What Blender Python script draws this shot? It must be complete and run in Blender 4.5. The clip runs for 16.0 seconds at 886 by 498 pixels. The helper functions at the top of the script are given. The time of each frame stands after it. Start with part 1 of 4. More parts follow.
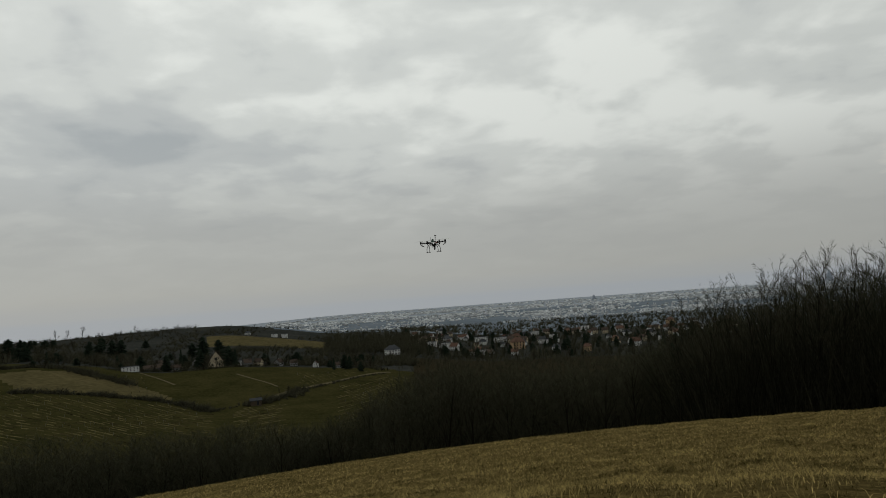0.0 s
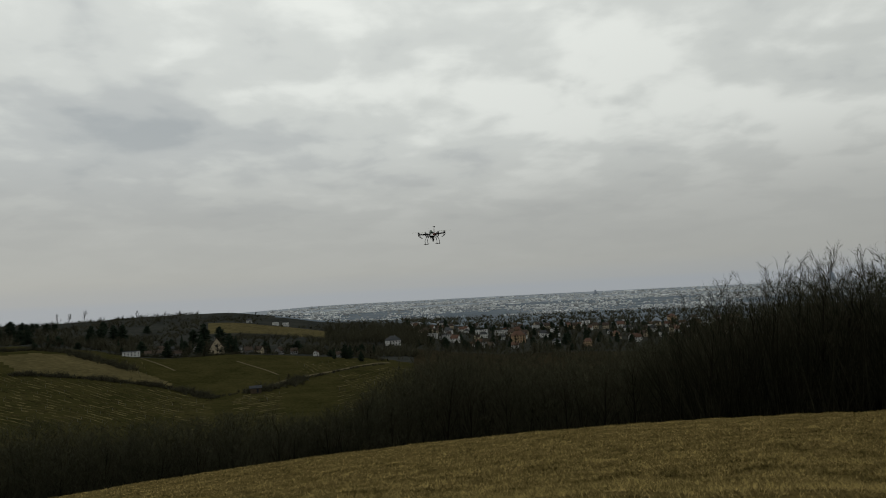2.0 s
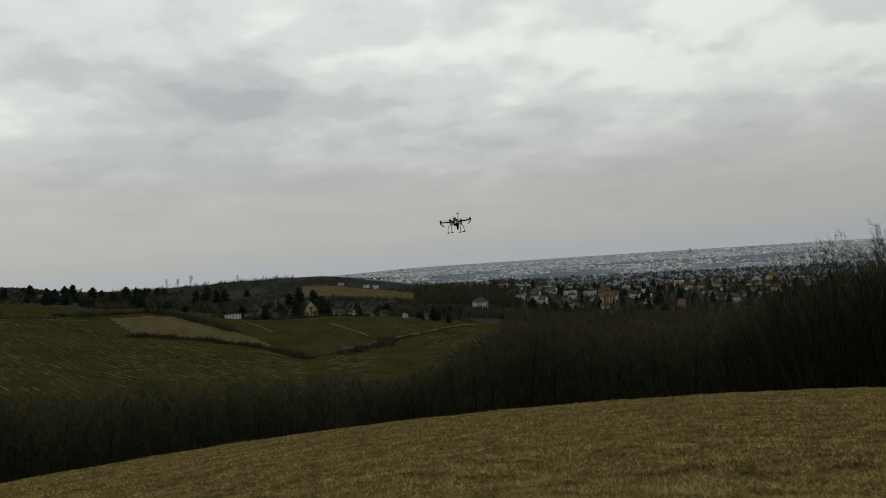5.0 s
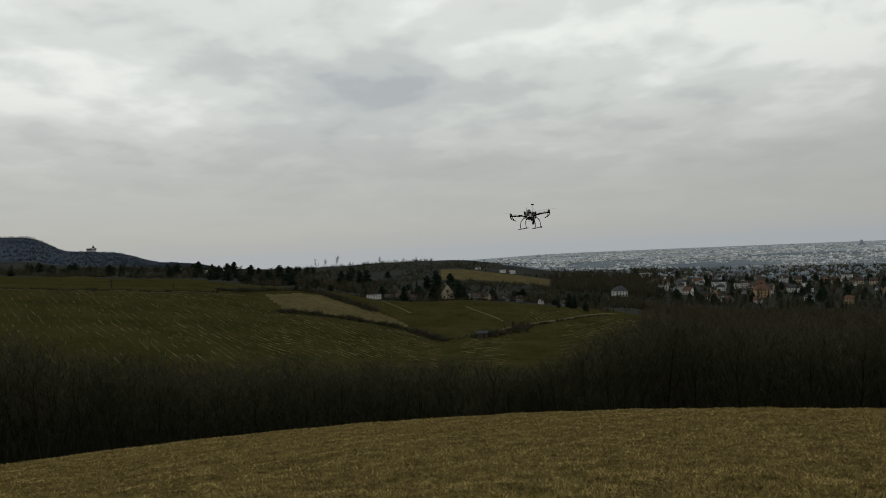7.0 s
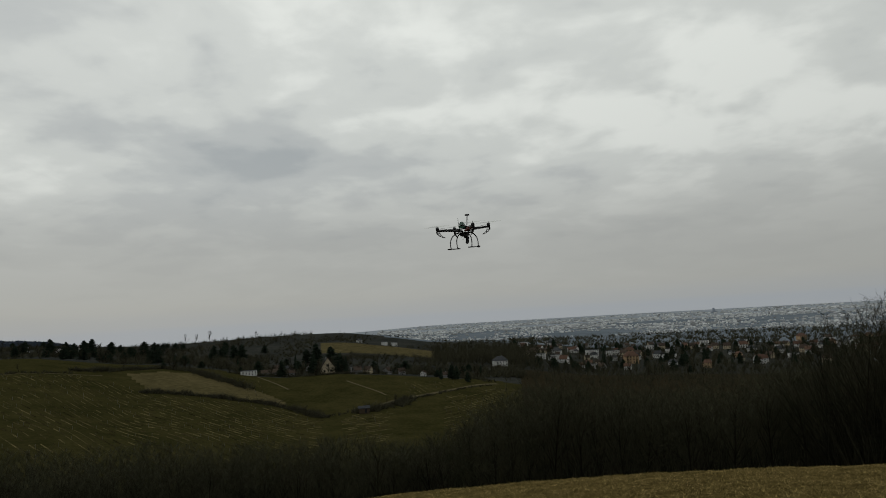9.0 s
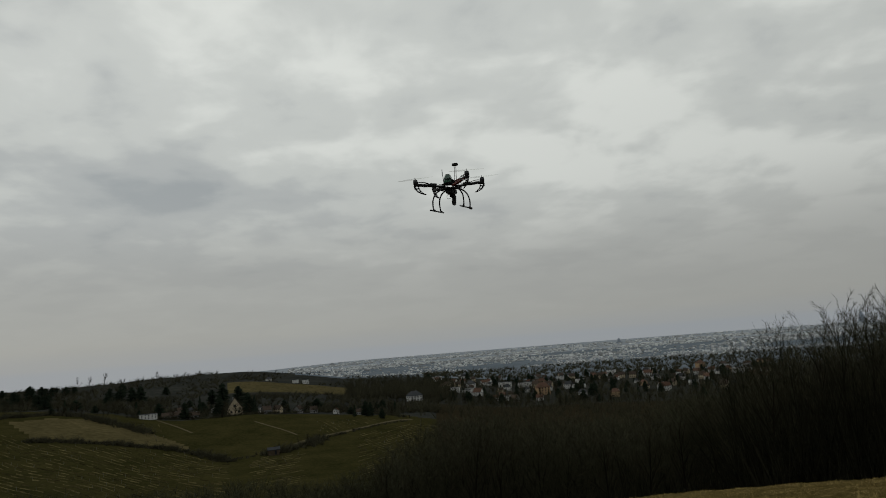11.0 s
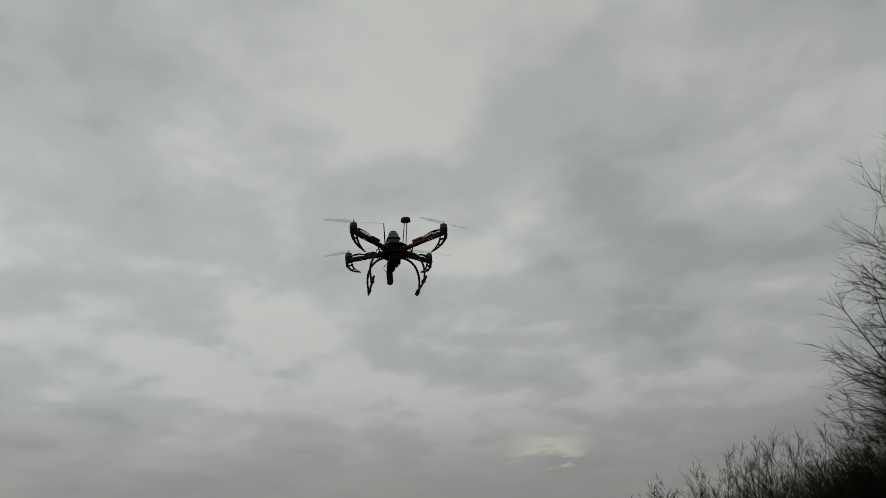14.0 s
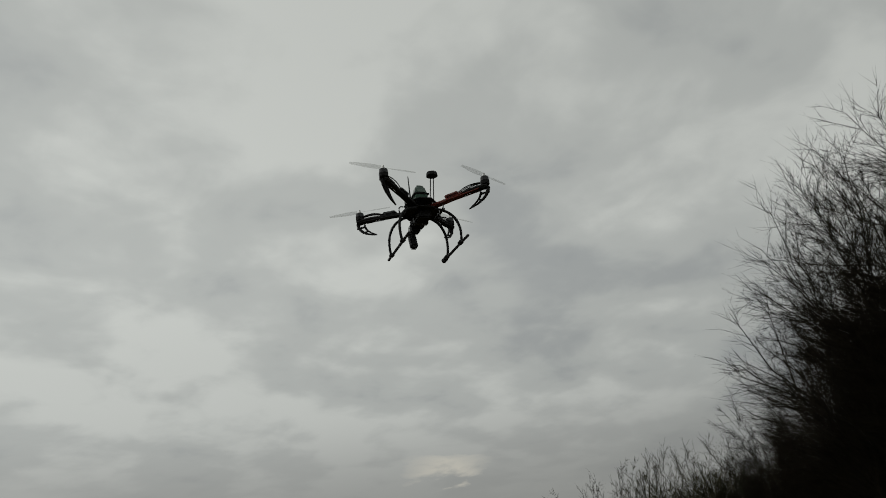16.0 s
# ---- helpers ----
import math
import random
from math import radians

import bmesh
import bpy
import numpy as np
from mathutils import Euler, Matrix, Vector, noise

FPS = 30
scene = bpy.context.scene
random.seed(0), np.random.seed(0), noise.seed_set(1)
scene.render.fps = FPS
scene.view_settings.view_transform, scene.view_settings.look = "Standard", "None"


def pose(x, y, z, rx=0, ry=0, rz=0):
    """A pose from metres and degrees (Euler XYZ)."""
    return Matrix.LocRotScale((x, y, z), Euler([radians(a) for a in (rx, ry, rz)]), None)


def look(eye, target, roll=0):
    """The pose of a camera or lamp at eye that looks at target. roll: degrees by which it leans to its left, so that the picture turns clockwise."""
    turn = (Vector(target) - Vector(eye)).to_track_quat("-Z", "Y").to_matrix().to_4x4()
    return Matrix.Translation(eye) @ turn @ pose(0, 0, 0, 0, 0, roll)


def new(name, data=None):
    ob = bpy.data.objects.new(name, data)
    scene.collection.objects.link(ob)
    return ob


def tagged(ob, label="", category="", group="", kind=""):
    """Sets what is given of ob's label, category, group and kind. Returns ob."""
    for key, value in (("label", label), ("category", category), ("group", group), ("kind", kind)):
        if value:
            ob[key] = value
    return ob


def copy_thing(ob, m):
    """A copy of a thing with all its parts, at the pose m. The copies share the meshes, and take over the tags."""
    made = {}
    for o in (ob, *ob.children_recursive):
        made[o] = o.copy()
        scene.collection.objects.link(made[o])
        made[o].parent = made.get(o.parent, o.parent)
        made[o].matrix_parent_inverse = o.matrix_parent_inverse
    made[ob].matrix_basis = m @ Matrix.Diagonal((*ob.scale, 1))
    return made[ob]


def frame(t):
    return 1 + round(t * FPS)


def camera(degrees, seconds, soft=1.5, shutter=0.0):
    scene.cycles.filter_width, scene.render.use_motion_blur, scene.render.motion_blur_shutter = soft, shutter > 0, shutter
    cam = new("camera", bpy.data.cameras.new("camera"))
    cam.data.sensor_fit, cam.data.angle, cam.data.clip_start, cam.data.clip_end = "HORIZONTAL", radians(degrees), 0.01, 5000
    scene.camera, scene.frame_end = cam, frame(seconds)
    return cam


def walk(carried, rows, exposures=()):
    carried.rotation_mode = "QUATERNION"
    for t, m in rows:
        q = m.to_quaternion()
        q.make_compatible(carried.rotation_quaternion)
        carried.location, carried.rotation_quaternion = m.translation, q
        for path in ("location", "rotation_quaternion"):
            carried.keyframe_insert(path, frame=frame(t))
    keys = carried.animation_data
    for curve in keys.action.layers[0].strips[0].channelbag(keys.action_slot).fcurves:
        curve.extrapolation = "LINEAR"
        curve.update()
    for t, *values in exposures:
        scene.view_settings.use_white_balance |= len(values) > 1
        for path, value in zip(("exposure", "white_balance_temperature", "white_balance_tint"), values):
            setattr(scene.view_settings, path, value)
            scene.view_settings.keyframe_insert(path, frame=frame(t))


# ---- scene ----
# ---------------- camera and walk ----------------
cam = camera(67.0, 16.0, soft=0.95)
PATH = """0 -1.50 -3.40 -0.56 0.12 4.24 4.24
0.5 -1.42 -3.26 -0.54 0.57 3.90 3.87
1 -1.42 -3.12 -0.55 0.46 2.93 4.07
1.5 -1.42 -2.99 -0.54 0.38 3.28 3.31
2 -1.44 -2.85 -0.52 0.26 3.55 3.01
2.5 -1.41 -2.72 -0.50 0.26 2.88 2.99
3 -1.38 -2.59 -0.46 1.12 1.73 2.55
3.2 -1.36 -2.54 -0.44 2.00 1.42 3.59
5.3 -0.42 -1.65 -0.06 10.20 0.29 3.13
5.5 -0.34 -1.53 -0.02 12.47 -0.08 2.65
6 -0.07 -1.09 0.04 16.07 -0.04 2.93
6.5 0.01 -0.56 0.03 16.99 0.16 2.53
7 -0.01 -0.00 0.01 19.51 0.08 2.61
7.5 -0.18 0.73 -0.04 26.34 0.44 3.16
8 -0.39 1.31 -0.12 25.98 1.44 2.30
8.5 -0.63 1.74 -0.24 18.75 1.81 3.24
9 -0.93 2.15 -0.33 9.40 5.71 3.38
9.2 -1.02 2.30 -0.36 7.27 5.98 3.57
11.3 -1.70 3.87 -0.60 -0.38 8.64 4.96
11.5 -1.78 4.03 -0.61 -3.00 9.11 5.01
12 -1.98 4.43 -0.64 -8.05 12.28 5.52
12.5 -2.15 4.78 -0.65 -12.62 13.34 5.92
13 -2.34 5.08 -0.68 -19.55 15.65 6.20
13.5 -2.47 5.34 -0.69 -21.77 21.21 7.79
14 -2.58 5.53 -0.69 -28.18 24.87 3.73
14.5 -2.64 5.71 -0.69 -31.83 25.49 4.29
15 -2.71 5.87 -0.69 -31.40 28.35 4.96
15.5 -2.74 5.99 -0.68 -32.40 28.93 3.89
16 -2.75 6.11 -0.68 -36.35 25.82 6.54"""
rows = []
for line in PATH.split("\n"):
    t, x, y, z, yaw, pitch, roll = (float(v) for v in line.split())
    rows.append((t, pose(x, y, z, 90 + pitch, roll, yaw)))
walk(cam, rows, exposures=((0, -0.10), (5.5, 0.08), (7.5, 0.08), (9, -0.14), (11.5, -0.32), (12.5, -0.48), (14, -0.60), (16, -0.50)))

# ---------------- world, sun ----------------
world = bpy.data.worlds.new("overcast_sky")
scene.world = world
world.use_nodes = True
wn, wl = world.node_tree.nodes, world.node_tree.links
wn.clear()


def wnode(kind, **sets):
    n = wn.new(kind)
    for k, v in sets.items():
        n.inputs[k.replace("_", " ")].default_value = v
    return n


def wmath(op, a, b=None, c=None):
    n = wn.new("ShaderNodeMath")
    n.operation = op
    for i, v in enumerate((a, b, c)):
        if v is None:
            continue
        if isinstance(v, (int, float)):
            n.inputs[i].default_value = v
        else:
            wl.new(v, n.inputs[i])
    return n.outputs[0]


def wmix(f, a, b, blend="MIX"):
    n = wn.new("ShaderNodeMix")
    n.data_type, n.blend_type = "RGBA", blend
    for sock, v in ((n.inputs[0], f), (n.inputs[6], a), (n.inputs[7], b)):
        if isinstance(v, (int, float)):
            sock.default_value = v
        elif isinstance(v, tuple):
            sock.default_value = (*v, 1)
        else:
            wl.new(v, sock)
    return n.outputs[2]


def wramp(f, stops, mode="EASE"):
    n = wn.new("ShaderNodeValToRGB")
    n.color_ramp.interpolation = mode
    els = n.color_ramp.elements
    while len(els) < len(stops):
        els.new(0.5)
    for e, (p, c) in zip(els, stops):
        e.position = p
        e.color = (c, c, c, 1) if isinstance(c, (int, float)) else (*c, 1)
    wl.new(f, n.inputs[0])
    return n.outputs[0]


tc = wn.new("ShaderNodeTexCoord").outputs["Generated"]
sep = wn.new("ShaderNodeSeparateXYZ")
wl.new(tc, sep.inputs[0])
dx, dy, dz = sep.outputs
# the cloud deck is a flat sheet overhead: directions meet it at x/z, y/z
up = wmath("MAXIMUM", wmath("ADD", dz, 0.20), 0.08)
comb = wn.new("ShaderNodeCombineXYZ")
wl.new(wmath("DIVIDE", dx, up), comb.inputs[0])
wl.new(wmath("DIVIDE", dy, up), comb.inputs[1])
deck = comb.outputs[0]


def wnoise(scale, detail, rough, shift=(0, 0, 0), distort=0.0, stretch=(1, 1, 1)):
    mp = wn.new("ShaderNodeMapping")
    mp.inputs["Location"].default_value = shift
    mp.inputs["Scale"].default_value = stretch
    wl.new(deck, mp.inputs[0])
    n = wnode("ShaderNodeTexNoise", Scale=scale, Detail=detail, Roughness=rough, Distortion=distort)
    wl.new(mp.outputs[0], n.inputs["Vector"])
    return n.outputs[0]


big = wnoise(0.75, 3.0, 0.45, (3.1, 7.7, 0), 0.2)
mid = wnoise(2.0, 4.0, 0.50, (11.3, 2.2, 0), 0.3)
fine = wnoise(5.0, 5.0, 0.52, (5.3, 9.2, 0), 0.25)
# rounded bellies hang from the deck
sag = wn.new("ShaderNodeTexVoronoi")
sag.feature = "SMOOTH_F1"
sag.inputs["Scale"].default_value, sag.inputs["Smoothness"].default_value = 3.2, 0.55
bent = wn.new("ShaderNodeVectorMath")
bent.operation = "ADD"
swirl = wnode("ShaderNodeTexNoise", Scale=2.6, Detail=3.0, Roughness=0.5)
wl.new(deck, swirl.inputs["Vector"])
scaled = wn.new("ShaderNodeVectorMath")
scaled.operation = "SCALE"
scaled.inputs["Scale"].default_value = 0.5
wl.new(swirl.outputs["Color"], scaled.inputs[0])
wl.new(deck, bent.inputs[0])
wl.new(scaled.outputs[0], bent.inputs[1])
wl.new(bent.outputs[0], sag.inputs["Vector"])
belly = wmath("MULTIPLY", wmath("SUBTRACT", sag.outputs["Distance"], 0.36), 0.09)
cloud = wmath("ADD", wmath("ADD", belly, wmath("MULTIPLY", big, 0.5)), wmath("ADD", wmath("MULTIPLY", mid, 0.36), wmath("MULTIPLY", fine, 0.20)))
tone = wramp(cloud, [(0.36, (0.405, 0.435, 0.44)), (0.45, (0.51, 0.535, 0.525)), (0.53, (0.635, 0.66, 0.63)), (0.62, (0.80, 0.825, 0.78))])
# the deck is thinner towards one side, thicker and dimmer towards the horizon
side = wmath("ADD", wmath("MULTIPLY", dx, -0.10), wmath("ADD", wmath("MULTIPLY", dy, 0.12), 0.90))
height = wramp(dz, [(0.0, 0.75), (0.10, 0.78), (0.22, 0.94), (0.42, 1.05), (0.8, 1.0)])
haze = wramp(dz, [(0.0, 1.0), (0.05, 0.92), (0.26, 0.0)])
sheet = wmix(haze, tone, (0.508, 0.515, 0.490))
sheet = wmix(wramp(dz, [(0.0, 0.75), (0.010, 0.35), (0.035, 0.0)]), sheet, (0.45, 0.495, 0.545))
lit = wmix(1.0, wmix(1.0, sheet, height, "MULTIPLY"), side, "MULTIPLY")
# a thin place in the deck, low over the plain, where warm light comes through
across = wmath("DIVIDE", wmath("SUBTRACT", wmath("MULTIPLY", dx, 0.793), wmath("MULTIPLY", dy, 0.609)), 0.070)
above = wmath("DIVIDE", wmath("SUBTRACT", wmath("ADD", dz, wmath("MULTIPLY", wmath("SUBTRACT", fine, 0.5), 0.08)), 0.134), 0.019)
rim = wmath("SQRT", wmath("ADD", wmath("MULTIPLY", across, across), wmath("MULTIPLY", above, above)))
facing = wmath("GREATER_THAN", wmath("ADD", wmath("MULTIPLY", dx, 0.609), wmath("MULTIPLY", dy, 0.793)), 0.0)
gap = wmath("MULTIPLY", wmath("MULTIPLY", wmath("SUBTRACT", 1.0, wmath("MINIMUM", rim, 1.0)), facing), wmath("MULTIPLY", fine, 1.7))
lit = wmix(gap, lit, (0.78, 0.74, 0.63))
sky = wn.new("ShaderNodeTexSky")
sky.sky_type, sky.sun_disc = "NISHITA", False
sky.sun_elevation, sky.sun_rotation = radians(40), radians(-50)
blue = wmix(1.0, sky.outputs[0], (0.08, 0.08, 0.08), "MULTIPLY")
bg = wn.new("ShaderNodeBackground")
wl.new(wmix(0.96, blue, lit), bg.inputs[0])
bg.inputs[1].default_value = 1.0
wl.new(bg.outputs[0], wn.new("ShaderNodeOutputWorld").inputs[0])

sun = new("sun", bpy.data.lights.new("sun", "SUN"))
sun.data.energy, sun.data.angle, sun.data.color = 0.5, radians(25), (1.0, 0.96, 0.9)
sun.matrix_world = look((-60, 50, 66), (0, 0, 0))

# ---------------- materials ----------------
def material(name, low, high, scale=1.0, rough=0.9, bump=0.0, metal=0.0, vary=0.0, stops=(0.35, 0.65), fine=8.0):
    """A surface of two tones, mottled at two sizes, with relief and a difference from piece to piece."""
    m = bpy.data.materials.new(name)
    m.use_nodes = True
    n, l = m.node_tree.nodes, m.node_tree.links
    b = n["Principled BSDF"]
    b.inputs["Roughness"].default_value, b.inputs["Metallic"].default_value = rough, metal
    b.inputs["Specular IOR Level"].default_value = 0.0 if rough > 0.85 else 0.3
    geo = n.new("ShaderNodeNewGeometry")
    tex = []
    for s in (scale, scale * fine):
        t = n.new("ShaderNodeTexNoise")
        t.inputs["Scale"].default_value, t.inputs["Detail"].default_value, t.inputs["Roughness"].default_value = s, 5, 0.6
        l.new(geo.outputs["Position"], t.inputs["Vector"])
        tex.append(t.outputs[0])
    add = n.new("ShaderNodeMath")
    add.operation = "MULTIPLY_ADD"
    l.new(tex[1], add.inputs[0])
    add.inputs[1].default_value = 0.5
    half = n.new("ShaderNodeMath")
    half.operation = "MULTIPLY"
    half.inputs[1].default_value = 0.5
    l.new(tex[0], half.inputs[0])
    l.new(half.outputs[0], add.inputs[2])
    ramp = n.new("ShaderNodeValToRGB")
    ramp.color_ramp.elements[0].position, ramp.color_ramp.elements[1].position = stops
    ramp.color_ramp.elements[0].color, ramp.color_ramp.elements[1].color = (*low, 1), (*high, 1)
    l.new(add.outputs[0], ramp.inputs[0])
    colour = ramp.outputs[0]
    if vary:
        info = n.new("ShaderNodeObjectInfo")
        pick = n.new("ShaderNodeMath")
        pick.operation = "ADD"
        l.new(info.outputs["Random"], pick.inputs[0])
        l.new(geo.outputs["Random Per Island"], pick.inputs[1])
        wrap = n.new("ShaderNodeMath")
        wrap.operation = "FRACT"
        l.new(pick.outputs[0], wrap.inputs[0])
        hsv = n.new("ShaderNodeHueSaturation")
        span = n.new("ShaderNodeMapRange")
        span.inputs["To Min"].default_value, span.inputs["To Max"].default_value = 1 - vary, 1 + vary
        l.new(wrap.outputs[0], span.inputs["Value"])
        l.new(span.outputs[0], hsv.inputs["Value"])
        l.new(colour, hsv.inputs["Color"])
        colour = hsv.outputs[0]
    l.new(colour, b.inputs["Base Color"])
    if bump:
        bp = n.new("ShaderNodeBump")
        bp.inputs["Strength"].default_value, bp.inputs["Distance"].default_value = min(1, bump), 0.05 if bump <= 1 else 0.05 * bump
        l.new(tex[1], bp.inputs["Height"])
        l.new(bp.outputs[0], b.inputs["Normal"])
    return m


M_MEADOW = material("meadow_soil_and_thatch", (0.023, 0.019, 0.006), (0.140, 0.103, 0.039), 2.2, 0.95, 1.0, stops=(0.36, 0.64), fine=12)
M_BLADE = material("dry_grass", (0.044, 0.036, 0.011), (0.285, 0.214, 0.080), 0.9, 0.9, 0, vary=0.75, stops=(0.40, 0.60), fine=9)
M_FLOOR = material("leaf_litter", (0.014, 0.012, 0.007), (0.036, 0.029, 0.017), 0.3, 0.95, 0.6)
M_FIELD = material("vineyard_grass", (0.017, 0.018, 0.006), (0.045, 0.040, 0.015), 0.06, 0.95, 0.8, fine=11)
M_STUBBLE = material("pale_grass", (0.050, 0.044, 0.020), (0.098, 0.081, 0.039), 0.05, 0.95, 0.6)
M_SCRUB = material("winter_scrub", (0.017, 0.019, 0.018), (0.042, 0.043, 0.037), 0.03, 0.95, 0.8)
# haze over the plain is put into its colour as a blue-grey tint
M_PLAIN = material("hazed_plain_of_fields_and_woods", (0.105, 0.126, 0.148), (0.160, 0.182, 0.205), 0.0035, 0.95, 0, stops=(0.42, 0.62), fine=6)
M_BARK = material("bark", (0.008, 0.007, 0.005), (0.024, 0.020, 0.014), 3.0, 0.95, 0.5, vary=0.3)
M_TWIG = material("twigs", (0.027, 0.027, 0.0175), (0.071, 0.067, 0.043), 1.0, 0.95, 0, vary=0.35)
M_BRUSH = material("grey_brown_brush", (0.023, 0.0245, 0.015), (0.066, 0.0645, 0.040), 0.12, 0.95, 0, vary=0.45, fine=9)
M_SAPLING = material("sapling_bark", (0.011, 0.0115, 0.0075), (0.034, 0.033, 0.021), 0.4, 0.95, 0, vary=0.45)
M_NEEDLE = material("conifer_needles", (0.010, 0.016, 0.011), (0.03, 0.04, 0.026), 0.8, 0.9, 0.3, vary=0.3)
# farthest part of the plain, its base colour paled further to stand for haze
M_DISTANT = material("haze_paled_distant_fields", (0.215, 0.242, 0.270), (0.275, 0.300, 0.328), 0.002, 0.95, 0, stops=(0.42, 0.62), fine=6)
# the blue in this woodland colour stands for the haze in front of it
M_HILL = material("haze_blued_wooded_hill", (0.030, 0.039, 0.054), (0.052, 0.063, 0.080), 0.012, 1.0, 0, fine=7)


# ---------------- the ground ----------------
def smooth(x):
    x = np.clip(x, 0, 1)
    return x * x * (3 - 2 * x)


RINGS = np.log([80, 110, 170, 250, 350, 450, 600, 800, 1000, 1300, 2000, 2700, 4860])
# angle of the land below or above eye level, ring by ring, for bearings to the left (+) and right (-)
LAND = {
    75: (-14.5, -14, -8, -3.5, -1.0, -0.5, 0.0, 0.2, 0.4, 0.9, 2.2, 2.7, -1.6),
    57: (-15.5, -15, -9, -4.2, -1.4, -0.6, -0.2, 0.0, 0.2, 0.8, 2.0, 2.5, -1.6),
    51.5: (-15.7, -16, -10, -4.8, -1.9, -0.9, -0.5, -0.2, 0.0, 0.6, 1.8, 2.35, -1.6),
    48.5: (-15.8, -16.6, -10.6, -5.2, -2.3, -1.1, -0.7, -0.4, -0.2, 0.1, 0.8, 1.15, -1.6),
    46: (-16, -17, -11, -5.5, -2.6, -1.3, -0.9, -0.5, -0.4, 0.0, 0.6, 1.0, -1.6),
    42: (-16, -17.4, -11.6, -6.3, -3.2, -1.7, -1.2, -0.7, -0.6, -0.4, -0.2, 0.0, -1.6),
    33: (-16, -18, -12.5, -8.0, -5.2, -2.8, -2.2, -1.3, -1.0, -1.1, -1.4, -1.5, -1.6),
    20: (-16, -18, -14, -9.6, -6.9, -4.5, -3.2, -1.8, -0.85, -1.2, -1.35, -1.2, -1.0),
    8: (-15.5, -17.5, -14.5, -10.2, -7.6, -5.5, -4.2, -3.1, -2.2, -2.4, -1.68, -1.28, -0.74),
    -5: (-15, -17, -14, -11, -8.5, -6.8, -5.4, -4.1, -3.4, -2.6, -1.68, -1.28, -0.74),
    -20: (-13.5, -14.5, -12.5, -10, -8, -6.6, -5.4, -4.1, -3.4, -2.6, -1.68, -1.28, -0.74),
    -50: (-11.0, -11.5, -10.5, -9, -7.6, -6.4, -5.3, -4.1, -3.4, -2.6, -1.68, -1.28, -0.74),
}
BEARINGS = sorted(LAND)


def ground_z(x, y):
    x, y = np.asarray(x, float), np.asarray(y, float)
    r = np.hypot(x, y)
    az = np.degrees(np.arctan2(-x, y))
    near = -3.2 - 0.0775 * (np.sqrt(r * r + 9) - 3) - r * np.tan(np.radians(6.08 * np.cos(np.radians(az - 28.3)))) - r * r / 3500
    near = near + 1.15 * (1 - smooth(np.hypot(x + 1.2, y - 1) / 13))
    near = near + 0.05 * np.sin(x * 0.7 + 1.3) * np.cos(y * 0.6) + 0.03 * np.sin(1.9 * x - 0.8 * y)
    lr = np.log(np.maximum(r, 60.0))
    cols = np.stack([np.interp(lr, RINGS, LAND[b]) for b in BEARINGS])
    k = np.clip(np.searchsorted(BEARINGS, az) - 1, 0, len(BEARINGS) - 2)
    b0, b1 = np.take(BEARINGS, k), np.take(BEARINGS, k + 1)
    f = smooth((az - b0) / (b1 - b0))
    el = np.take_along_axis(cols, k[None], 0)[0] * (1 - f) + np.take_along_axis(cols, k[None] + 1, 0)[0] * f
    far = r * np.tan(np.radians(el))
    far = far + np.clip((r - 90) / 300, 0, 1) * np.clip((4000 - r) / 2000, 0, 1) * (1.2 * np.sin(x / 41 + 1) * np.sin(y / 37) + 0.5 * np.sin(x / 13) * np.cos(y / 17))
    w = smooth((r - 58) / 22)
    return near * (1 - w) + far * w


def at(az, r):
    """The place on the ground at a bearing (degrees, left is positive) and a distance from the walk's middle."""
    a = radians(az)
    x, y = -r * math.sin(a), r * math.cos(a)
    return x, y, float(ground_z(np.array([x]), np.array([y]))[0])


def mesh_from(name, verts, faces, mats, index=None, smooth_shade=False):
    me = bpy.data.meshes.new(name)
    me.from_pydata([tuple(v) for v in np.asarray(verts).tolist()], [], faces if isinstance(faces, list) else faces.tolist())
    for m in mats:
        me.materials.append(m)
    if index is not None:
        me.polygons.foreach_set("material_index", np.asarray(index, dtype=np.int32))
    if smooth_shade:
        me.polygons.foreach_set("use_smooth", np.ones(len(me.polygons), dtype=bool))
    me.update()
    return me


HEDGE_A = (5, 7.1, 9.5, 11.8, 14.2, 15.7, 17.1, 19.1, 20.5, 22, 23.9, 26.2, 28.6, 32.8, 37, 44, 52, 60)
HEDGE_R = (430, 416, 400, 377, 357, 341, 337, 331, 328, 345, 357, 360, 365, 368, 420, 387, 395, 430)


